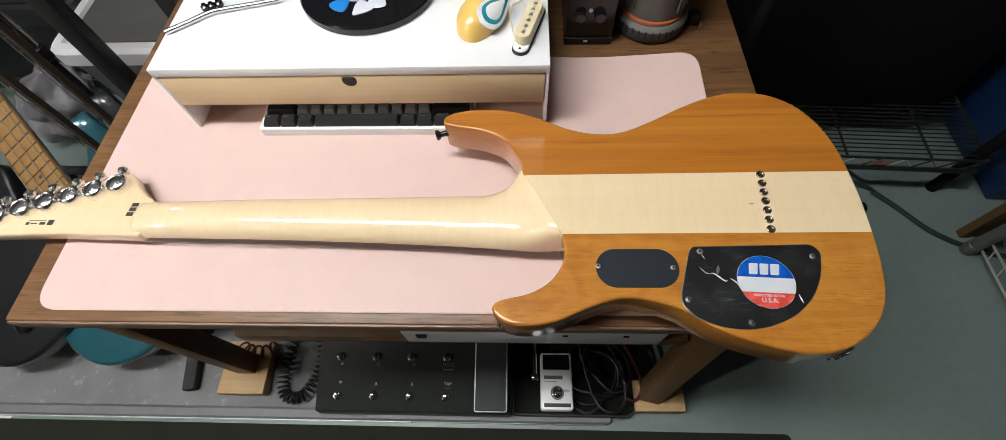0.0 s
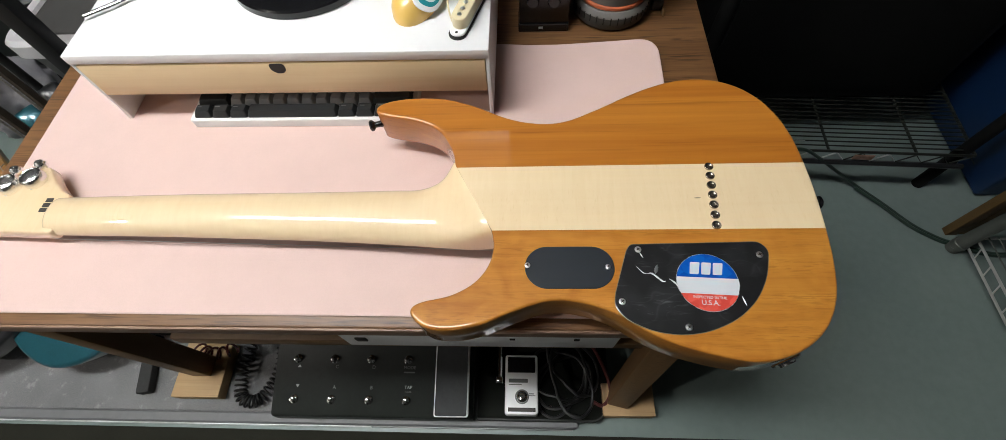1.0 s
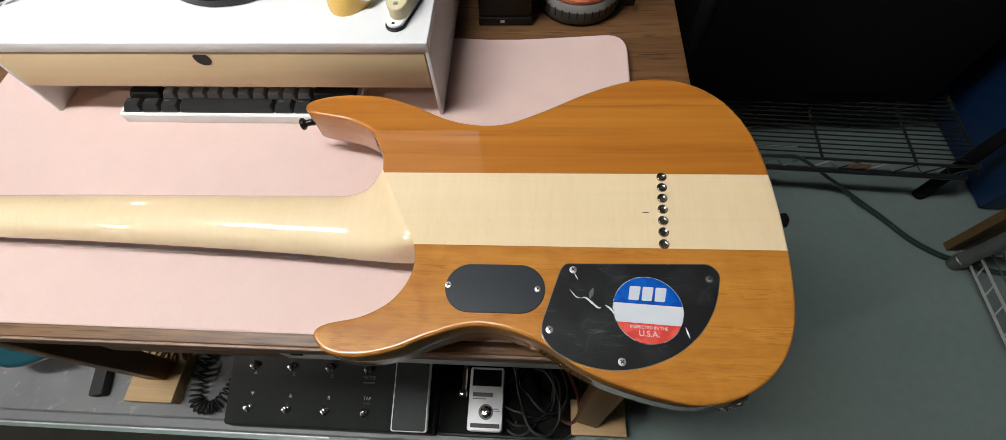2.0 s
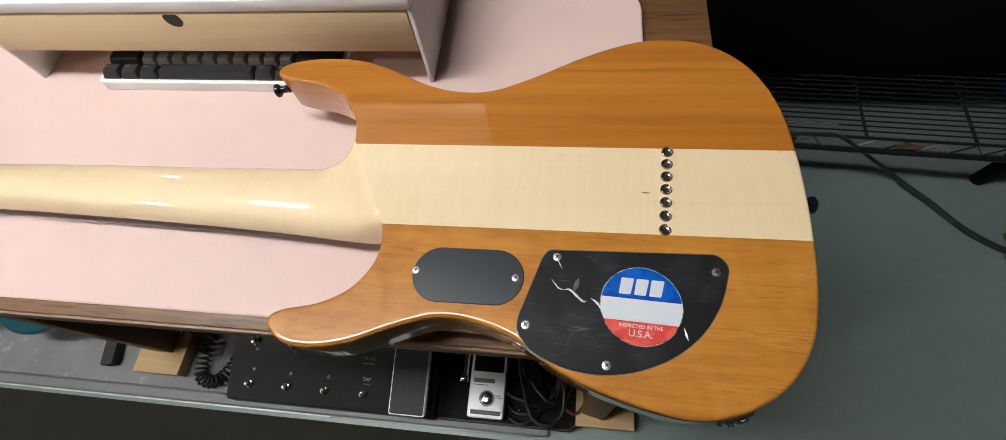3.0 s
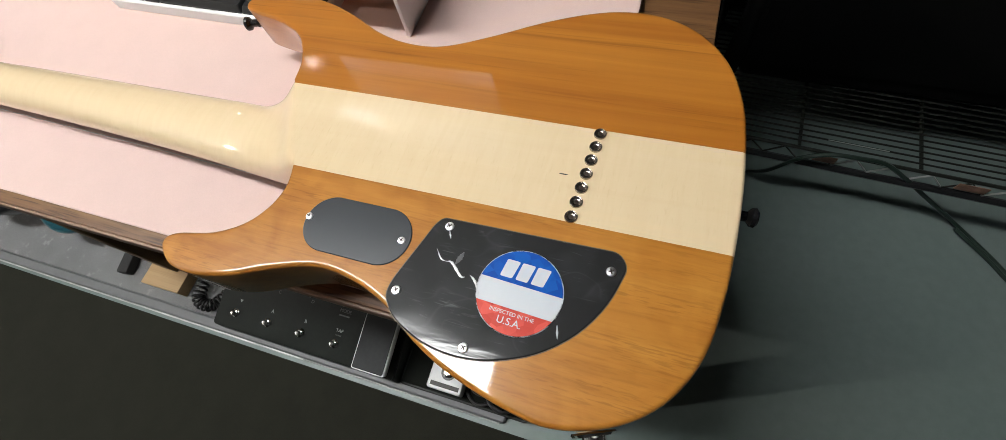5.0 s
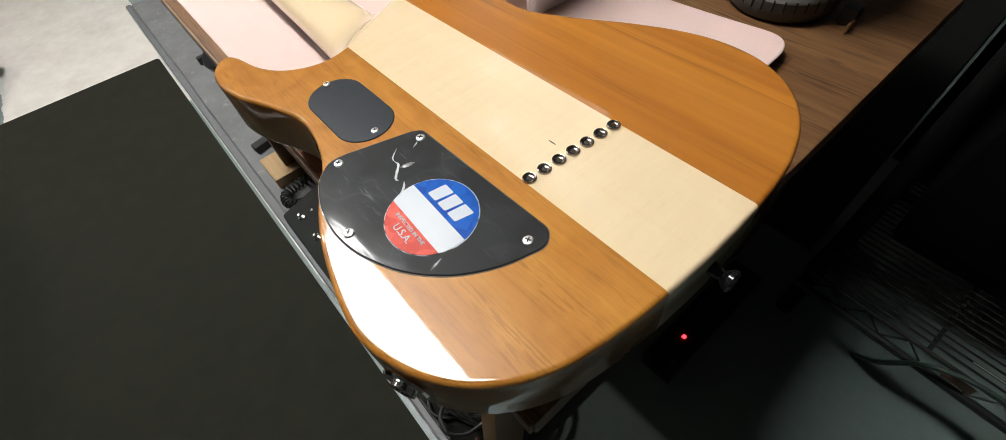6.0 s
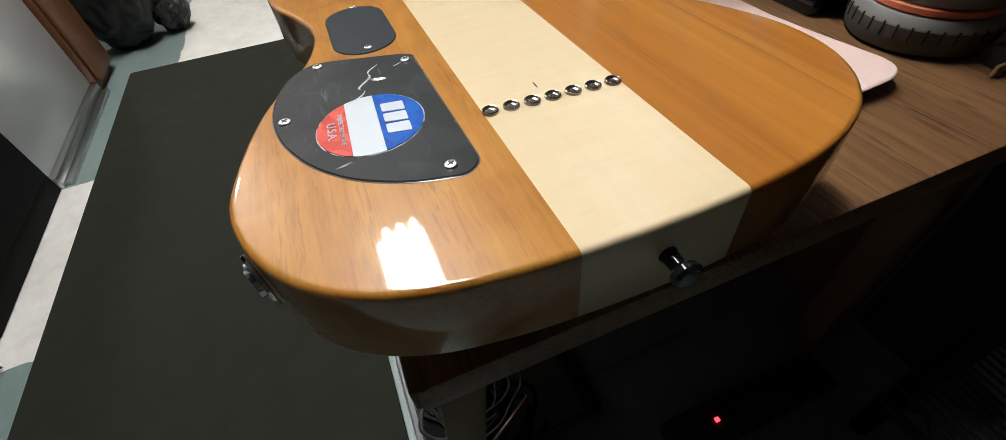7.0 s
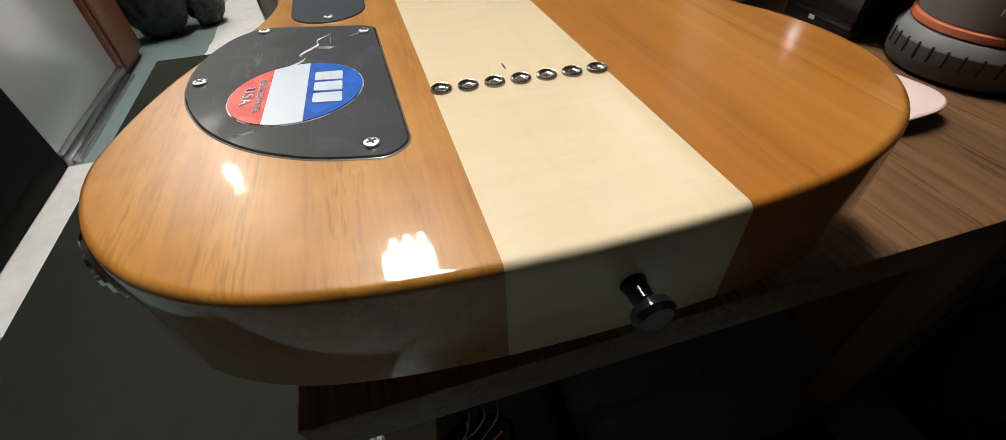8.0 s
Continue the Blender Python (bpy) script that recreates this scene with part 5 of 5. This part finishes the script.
# ---------------------------------------------------------------- guitars on stands beside the desk
def stand_guitar(name_label, paint, board, guard, origin, xdir, zdir, frets, group, nut=0.745, scale=0.648, wide=1.0, strings=6, bout=0.0, slim=0.0):
    """An upright guitar built with its neck along z and its face towards -y, then leaned into place."""
    g = thing("electric_guitar", name_label, "guitar", group=group)
    half = [(0.0, 0.0), (0.07, 0.006), (0.128, 0.040), (0.158, 0.095), (0.152, 0.155), (0.120, 0.205), (0.112, 0.245), (0.122, 0.300), (0.132, 0.345), (0.118, 0.372), (0.098, 0.355), (0.070, 0.318), (0.042, 0.305), (0.028, 0.318)]
    other = [(-0.028, 0.318), (-0.050, 0.312), (-0.078, 0.345), (-0.104, 0.400), (-0.124, 0.412), (-0.138, 0.385), (-0.128, 0.320), (-0.112, 0.265), (-0.122, 0.215), (-0.152, 0.160), (-0.160, 0.098), (-0.130, 0.040), (-0.07, 0.006)]
    other = [(x - bout * max(0.0, 1 - z / 0.22) * (0.6 if z > 0.03 else 0.3), z - bout * max(0.0, 1 - z / 0.2)) for x, z in other]
    half = [(x, z - bout * max(0.0, 1 - z / 0.2)) for x, z in half]
    line = spline([(x, z, 0) for x, z in half + other], 5, True)
    spin = Matrix.Rotation(radians(90), 4, "X")

    def up(bm):
        bm.transform(spin)
        return bm
    r = 0.008
    lv = [(-0.022 + r - r * math.cos(a) * 1.0, r - r * math.sin(a)) for a in (0, 0.5, 1.0, 1.57)] + [(0.022 - r + r * math.sin(a), r - r * math.cos(a)) for a in (0, 0.5, 1.0, 1.57)] + [(0.022, r + 0.002)]
    part("body", up(prism(line, lv)), paint, g, sharp=60)
    if guard:
        gl = spline([(0.03, 0.31, 0), (0.068, 0.30, 0), (0.10, 0.25, 0), (0.095, 0.19, 0), (0.125, 0.13, 0), (0.10, 0.07, 0), (0.055, 0.10, 0), (0.0, 0.11, 0), (-0.06, 0.13, 0), (-0.09, 0.20, 0), (-0.085, 0.27, 0), (-0.05, 0.305, 0), (-0.03, 0.31, 0)], 5, True)
        part("pickguard", up(prism(gl, [(0.0222, 0), (0.0238, 0), (0.0242, 0.0006)])), guard, g, "glossy pickguard")
        for z in (0.10, 0.17, 0.235):
            part("pickup", box(-0.036, 0.036, -0.030, -0.0235, z, z + 0.018, 0.003), "black", g)
    part("bridge", box(-0.035, 0.035, -0.036, -0.0225, 0.052, 0.088, 0.002), "chrome", g, "chrome bridge")
    wl, wu = 0.0285 * wide, 0.0215 * wide
    span = [Vector(p) for p in ((-wl, 0.235), (wl, 0.235), (wu, nut), (-wu, nut))]
    part("neck", up(prism(span, [(0.006 + slim, 0.010), (0.012 + slim, 0.004), (0.0235, 0.0)])), "maple_neck" if board == "maple_neck" else "rosewood", g)
    fb = part("fretboard", up(prism(span, [(0.0236, 0), (0.0285, 0.0004), (0.0295, 0.003)])), board, g)
    if frets:
        for k in range(1, 21):
            z = nut - scale * (1 - 2 ** (-k / 12))
            w = wu + (wl - wu) * (nut - z) / (nut - 0.235)
            part("fret", rod((-w, -0.0297, z), (w, -0.0297, z), 0.0012, 6), "fret" if wide > 1 else "steel", fb)
        for k in (3, 5, 7, 9, 15, 17, 19):
            z = nut - scale * (1 - 2 ** (-(k - 0.5) / 12))
            part("inlay_dot", lathe([(0.0036, 0), (0.0036, 0.0004)], (0, -0.0294, z), (0, -1, 0), 12), "ink", fb)
    hd = spline([(x * wide, z + nut, 0) for x, z in ((-0.021, 0), (-0.030, 0.03), (-0.040, 0.125), (-0.030, 0.185), (0.005, 0.18), (0.026, 0.115), (0.024, 0.045), (0.021, 0))], 5, True)
    part("headstock", up(prism(hd, [(0.008, 0.001), (0.010, 0), (0.020, 0), (0.022, 0.001)])), "maple_neck" if board == "maple_neck" else "burst", g)
    for k in range(strings if frets else 0):
        u = 2 * k / (strings - 1) - 1
        part("string", rod((u * 0.027 * wide, -0.037, 0.07), (u * 0.0175 * wide, -0.0325, nut), 0.0005 if strings == 6 else 0.0009, 6), "dull_string", g)
    z = Vector(zdir).normalized()
    x = (Vector(xdir) - z * Vector(xdir).dot(z)).normalized()
    y = z.cross(x)
    g.matrix_world = Matrix.Translation(origin) @ Matrix((x, y, z)).transposed().to_4x4()
    return g


GRP = "guitars on the stand"
M["dull_string"] = plain("dull_wound_string", (0.34, 0.32, 0.29), 0.45, 0.7, vary=0.1, relief=0)
bass = stand_guitar("teal electric bass guitar with an amber maple neck on a stand", "teal_paint", "maple_neck", "black_gloss", (-0.709, 0.233, 0.114), (0.745, 0.565, 0.355), (-0.662, 0.693, 0.287), True, GRP, 0.86, 0.864, 1.3, 4, 0.02)
bass.matrix_world = bass.matrix_world @ Matrix.Scale(1.08, 4)
stand_guitar("black electric guitar resting on a stand beside the teal bass", "navy_paint", "rosewood", None, (-0.925, 0.205, 0.100), (0.745, 0.565, 0.355), (-0.662, 0.693, 0.287), False, GRP)
for text, paint, at, away in (("glossy teal electric guitar leaning edge-on behind the teal bass", "teal_paint", (-0.690, 0.462, 0.02), (-0.83, 0.555)),
                              ("black electric guitar with bright frets leaning behind the teal bass", "navy_paint", (-0.684, 0.512, 0.02), (-0.80, 0.60))):
    ob = stand_guitar(text, paint, "rosewood", None, at, (-0.94 * away[0], -0.94 * away[1], 0.34), (0.34 * away[0], 0.34 * away[1], 0.94), True, GRP, slim=0.008)
    ob.matrix_world = ob.matrix_world @ Matrix.Scale(0.90, 4)


def guitar_rack():
    r = thing("guitar_stand", "black tubular guitar stand holding the upright guitars", "guitar stand", (-0.9, 0.3, GM))
    part("front_rail", rod((-1.25, 0.215, 0.085), (-0.68, 0.215, 0.085), 0.012), "rubber", r)
    part("rear_rail", rod((-1.25, 0.66, 0.045), (-0.66, 0.64, 0.045), 0.012), "rubber", r)
    part("foot", beam((-0.690, 0.240, GM + 0.012), (-0.715, 0.62, GM + 0.012), 0.022, 0.024, 0.004), "rubber", r, "black foot bar")
    part("foot", beam((-1.20, 0.15, GM + 0.012), (-1.20, 0.66, GM + 0.012), 0.022, 0.024, 0.004), "rubber", r, "black foot bar")
    part("toe", beam((-0.684, 0.121, GM + 0.011), (-0.704, 0.235, GM + 0.013), 0.026, 0.022, 0.004), "rubber", r, "black toe on the mat")
    for x, y in ((-0.69, 0.215), (-0.70, 0.60), (-1.2, 0.215), (-1.2, 0.62)):
        part("post", rod((x, y, GM + 0.02), (x, y, 0.08 if y < 0.5 else 0.05), 0.01), "rubber", r)


guitar_rack()


def black_shelf_frame():
    f = thing("shelf_frame", "black steel shelf frame behind the guitars", "shelf frame", (-0.85, 0.8, 0))
    for x, y in ((-0.878, 0.735), (-0.785, 0.895), (-1.75, 0.735), (-1.75, 0.95)):
        part("post", box(x - 0.020, x + 0.020, y - 0.015, y + 0.015, 0, 1.5, 0.002), "black", f)
    part("shelf", box(-1.77, -0.765, 0.72, 0.97, 1.28, 1.30, 0.002), "black", f)
    part("rail", box(-1.75, -0.80, 0.945, 0.96, 0.05, 0.08, 0.002), "black", f)


black_shelf_frame()


def storage_tub(x0, x1, y0, y1, h, body, lid, label):
    t = thing("storage_tub", label, "storage tub", ((x0 + x1) / 2, (y0 + y1) / 2, 0))
    part("tub_body", prism(rounded([(x0, y0), (x1, y0), (x1, y1), (x0, y1)], 0.04, 6), [(0, 0.04), (0.01, 0.03), (h - 0.05, 0.004), (h - 0.04, 0.0)]), body, t)
    part("lid", prism(rounded([(x0 - 0.01, y0 - 0.01), (x1 + 0.01, y0 - 0.01), (x1 + 0.01, y1 + 0.01), (x0 - 0.01, y1 + 0.01)], 0.045, 6), [(h - 0.04, 0), (h - 0.008, 0), (h, 0.01), (h, 0.03), (h - 0.008, 0.035)]), lid, t)
    part("lid_panel", prism(rounded([(x0 + 0.03, y0 + 0.03), (x1 - 0.03, y0 + 0.03), (x1 - 0.03, y1 - 0.03), (x0 + 0.03, y1 - 0.03)], 0.03, 6), [(h - 0.0085, 0), (h - 0.003, 0), (h - 0.002, 0.002)]), "lid_grey" if lid == "pale_tub" else lid, t, "sunken lid panel")


storage_tub(-1.085, -0.70, 0.815, 1.10, 0.30, "grey_tub", "pale_tub", "grey plastic storage tub with a pale lid")
storage_tub(-1.78, -1.135, 0.985, 1.32, 0.28, "black", "black", "black plastic storage tub beside the pale-lidded one")
storage_tub(1.10, 1.50, 0.56, 1.02, 0.36, "blue_tub", "blue_tub", "dark blue plastic storage bin on the floor")


def plastic_bag():
    b = thing("plastic_bag", "crumpled pale grey plastic bag lying behind the guitars", "bag", (-1.25, 0.86, 0))
    bm = bmesh.new()
    bmesh.ops.create_icosphere(bm, subdivisions=5, radius=1)
    for v in bm.verts:
        n = noise.noise(v.co * 2.1 + Vector((5, 2, 7))) * 0.24 + (0.5 - abs(noise.noise(v.co * 4.7))) * 0.12 + (0.5 - abs(noise.noise(v.co * 10.3))) * 0.05
        v.co = Vector((v.co.x * 0.070, v.co.y * 0.105, max(-0.8, v.co.z) * 0.085)) * (1 + n)
    low = min(v.co.z for v in bm.verts)
    bm.transform(Matrix.Translation((-1.275, 0.865, -low)))
    part("bag", bm, "pale_bag", b, sharp=60)


plastic_bag()


def chrome_pole():
    p = thing("microphone_stand", "chrome pole of a stand with a black collar", "stand", (-0.84, 0.56, 0))
    part("upper_tube", rod((-0.876, 0.644, 0.45), (-0.876, 0.644, 1.25), 0.010, 16), "chrome", p)
    part("collar", rod((-0.876, 0.644, 0.425), (-0.876, 0.644, 0.455), 0.014, 16), "black", p)
    part("lower_tube", rod((-0.876, 0.644, 0.43), (-0.876, 0.644, 0.02), 0.008, 12), "rubber", p)
    part("base", lathe([(0.05, 0), (0.05, 0.010), (0.015, 0.022)], (-0.876, 0.644, 0), seg=28), "black", p)


chrome_pole()


# ---------------------------------------------------------------- wire racks to the right
def wire_rack():
    r = thing("wire_rack", "dark dusty wire shelving rack with a low shelf", "shelving", (0.60, 0.629, 0))
    x0, x1, y0, y1, z = 0.385, 1.03, 0.629, 1.06, 0.140
    for x in (x0 + 0.012, x1 - 0.012):
        for y in (y0 + 0.018, y1 - 0.012):
            part("post", rod((x, y, 0), (x, y, 1.7), 0.0125, 14), "tolex", r)
    for level in (z, 1.05):
        for y in (y0, y1):
            part("edge_wire", rod((x0, y, level), (x1, y, level), 0.0032, 8), "rack_wire", r)
            part("lower_rail", rod((x0, y - 0.003, level - 0.034), (x1, y - 0.003, level - 0.034), 0.0062, 8), "black", r, "black lower rail")
        for x in (x0, x1):
            part("edge_wire", rod((x, y0, level), (x, y1, level), 0.0032, 8), "rack_wire", r)
    for i in range(12):
        x = x0 + 0.012 + i * 0.0545
        truss = beam((x, y0 - 0.001, z - 0.029), (x + 0.027, y0 - 0.001, z - 0.003), 0.0030, 0.0016, 0.0003)
        beam((x + 0.027, y0 + 0.001, z - 0.003), (x + 0.0545, y0 + 0.001, z - 0.029), 0.0030, 0.0016, 0.0003, bm=truss)
        # four zigzags get the pale material to paint lamp glints on dark wire
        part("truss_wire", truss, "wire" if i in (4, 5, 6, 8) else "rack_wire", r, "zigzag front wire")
    for i in range(36):
        y = y0 + 0.0118 * (i + 1)
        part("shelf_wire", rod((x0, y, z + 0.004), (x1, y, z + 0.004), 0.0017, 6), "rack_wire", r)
    # a glint painted as a short pale rod above the dark shelf wire
    part("glint_wire", rod((x0 + 0.21, y0 + 0.0215, z + 0.0065), (x0 + 0.30, y0 + 0.0215, z + 0.0065), 0.0008, 6), "wire", r, "pale stretch of wire painted as a glint")
    for x in (x0 + 0.17, x0 + 0.35, x0 + 0.53):
        part("cross_wire", rod((x, y0, z - 0.002), (x, y1, z - 0.002), 0.0030, 6), "rack_wire", r)
    # out of view, added overhead to block light from the low shelf
    part("shade_board", box(x0 + 0.004, x1 - 0.004, y0 + 0.004, y1 - 0.004, 1.055, 1.075, 0.002), "black", r, "unseen board added to shade the low shelf")
    for x, w in ((0.583, 0.034), (0.790, 0.042)):
        part("rust_patch", box(x, x + w, y0 - 0.0048, y0 - 0.0030, z - 0.021, z - 0.005, 0.0008), "rust", r, "rusty red and white worn tag")
    r.rotation_euler.z = radians(-3.0)
    b = thing("amplifier", "large black amplifier standing on the wire shelf", "amplifier", (0.74, 0.96, z))
    part("cabinet", box(0.44, 0.99, 0.765, 1.03, z + 0.0064, 0.70, 0.012), "tolex", b)
    part("grille", box(0.47, 0.96, 0.761, 0.766, z + 0.04, 0.55, 0.002), "tolex", b)
    part("case_bar", box(0.46, 0.97, 0.761, 0.766, 0.59, 0.67, 0.002), "tolex", b)


wire_rack()


def side_rack():
    r = thing("wire_cart", "low zinc wire rack with thick grey posts", "shelving", (1.22, 0.23, 0))
    x0, x1, y0, y1 = 1.026, 1.42, 0.0, 0.455
    for x, y in ((x0, y1), (x1, y1), (x0, y0), (x1, y0)):
        part("post", rod((x, y, 0), (x, y, 1.2), 0.0135, 16), "post_grey", r, "dull grey metal post")
        part("collar", rod((x, y, 0.016), (x, y, 0.034), 0.0155, 16), "post_grey", r)
    for z in (0.052, 0.60):
        for x in (x0 + 0.014, x1 - 0.014):
            for dz in (0.0, -0.028):
                part("edge_wire", rod((x, y0, z + dz), (x, y1 - 0.006, z + dz), 0.0026, 8), "wire", r, "pale edge wire")
            for i in range(11):
                y = y0 + 0.02 + 0.04 * i
                part("truss_wire", rod((x, y, z - 0.027), (x, y + 0.012, z - 0.001), 0.0015, 6), "wire", r)
        for y in (y0, y1):
            part("edge_wire", rod((x0, y, z), (x1, y, z), 0.0026, 8), "wire", r)
        for i in range(17):
            x = x0 + 0.034 + 0.0205 * i
            part("shelf_wire", rod((x, y0, z + 0.004), (x, y1, z + 0.004), 0.0014, 6), "zinc_dark", r)
    for dx in (0.0, 0.030):
        solid("wood_plank", beam((1.040 + dx, 0.497 + 0.10 * dx, 0), (1.040 + dx, 0.525, 1.1), 0.024, 0.018, 0.001), "plank_brown", "narrow raw wood plank leaning on the rack", "plank", group="planks by the rack")


side_rack()
CABLE = [(0.515, 0.655, 0.006), (0.535, 0.630, 0.060), (0.560, 0.617, 0.128), (0.600, 0.620, 0.148), (0.640, 0.619, 0.152), (0.680, 0.620, 0.147), (0.728, 0.620, 0.115), (0.776, 0.620, 0.078),
         (0.823, 0.620, 0.042), (0.868, 0.613, 0.012), (0.918, 0.567, 0.005), (0.957, 0.518, 0.005), (0.990, 0.490, 0.005), (1.03, 0.468, 0.005), (1.12, 0.44, 0.005), (1.25, 0.46, 0.005)]
solid("floor_cable", tube(CABLE, 0.0037, 10, 8), "green_cable", "dark green extension cable hanging off the rack onto the floor", "cable")
solid("floor_cable", tube([(x - 0.005, y - 0.005, z) for x, y, z in CABLE[9:]], 0.0034, 10, 8), "green_cable", "second dark green cable lying against the first", "cable")


# ---------------------------------------------------------------- across the aisle
def aisle():
    s = thing("loudspeaker", "tall black loudspeaker cabinet on the floor", "loudspeaker", (-0.55, -0.8, 0))
    part("cabinet", box(-0.79, -0.33, -1.05, -0.607, 0, 0.95, 0.006), "tolex", s)
    part("grille", box(-0.765, -0.355, -0.607, -0.599, 0.06, 0.90, 0.004), "tolex", s)
    g = thing("metal_cabinet", "grey galvanised metal cabinet with a folded base rail", "cabinet", (-1.08, -0.85, 0))
    part("body", box(-1.30, -0.795, -1.12, -0.615, 0.035, 1.1, 0.004), "galv", g)
    part("base_rail", box(-1.305, -0.79, -1.12, -0.600, 0, 0.034, 0.003), "steel", g, "worn metal base rail")
    part("bottom_lip", box(-1.30, -0.80, -0.5995, -0.580, 0, 0.012, 0.002), "steel", g)
    w = thing("wooden_cabinet", "dark red-brown wooden cabinet", "cabinet", (-1.4, -0.85, 0))
    part("side", box(-1.49, -1.31, -1.12, -0.60, 0.03, 1.0, 0.006), "brown_wood", w)
    part("moulding", box(-1.485, -1.315, -0.5995, -0.585, 0.03, 0.96, 0.005), "brown_wood", w)
    part("plinth", box(-1.48, -1.315, -1.10, -0.605, 0, 0.029, 0.002), "brown_wood", w)
    b = thing("gear_bag", "crumpled black plastic bag of gear with an orange strap", "bag", (-1.6, -0.55, 0))
    bm = bmesh.new()
    bmesh.ops.create_icosphere(bm, subdivisions=5, radius=1)
    for v in bm.verts:
        n = noise.noise(v.co * 2.3) * 0.22 + (0.5 - abs(noise.noise(v.co * 4.1))) * 0.16 + (0.5 - abs(noise.noise(v.co * 9.7))) * 0.09
        v.co = Vector((v.co.x * 0.115, v.co.y * 0.125, max(-0.9, v.co.z) * 0.17)) * (1 + n)
    low = min(v.co.z for v in bm.verts)
    bm.transform(Matrix.Translation((-1.645, -0.545, -low)))
    bag = part("bag", bm, "bag", b, sharp=60)
    part("strap", beam((-1.575, -0.555, 0.216), (-1.545, -0.462, 0.192), 0.022, 0.012, 0.003), "orange_red", b, "orange-red strap")
    bm = bmesh.new()
    bmesh.ops.create_icosphere(bm, subdivisions=5, radius=1)
    for v in bm.verts:
        n = noise.noise(v.co * 2.9 + Vector((3, 1, 2))) * 0.25 + (0.5 - abs(noise.noise(v.co * 7.3))) * 0.14
        v.co = Vector((v.co.x * 0.07, v.co.y * 0.06, v.co.z * 0.075)) * (1 + n)
    low = min(v.co.z for v in bm.verts)
    bm.transform(Matrix.Translation((-1.71, -0.395, -low)))
    part("small_bag", bm, "bag", b, sharp=60)
    t = thing("wooden_board", "low grey-brown wooden board on two battens", "board", (-0.30, -0.70, 0))
    deck = [(-0.248, -0.572), (-0.425, -0.747), (-0.412, -0.997), (-0.236, -0.822)]
    part("deck", prism(deck, [(0.012, 0.001), (0.014, 0), (0.031, 0), (0.033, 0.0015)]), "stool_wood", t)
    for k in (0.2, 0.8):
        a, b2 = (Vector(deck[0]).lerp(Vector(deck[1]), k), Vector(deck[3]).lerp(Vector(deck[2]), k))
        part("batten", beam((a.x, a.y - 0.02, 0.0062), (b2.x, b2.y + 0.02, 0.0062), 0.012, 0.03, 0.001), "stool_wood", t)


M["orange_red"] = plain("orange_red_strap", (0.70, 0.07, 0.03), 0.5)
M["stool_wood"] = wood("grey_brown_wood", (0.075, 0.064, 0.048), (0.12, 0.10, 0.075), (0.17, 0.14, 0.105), rough=0.7)
aisle()
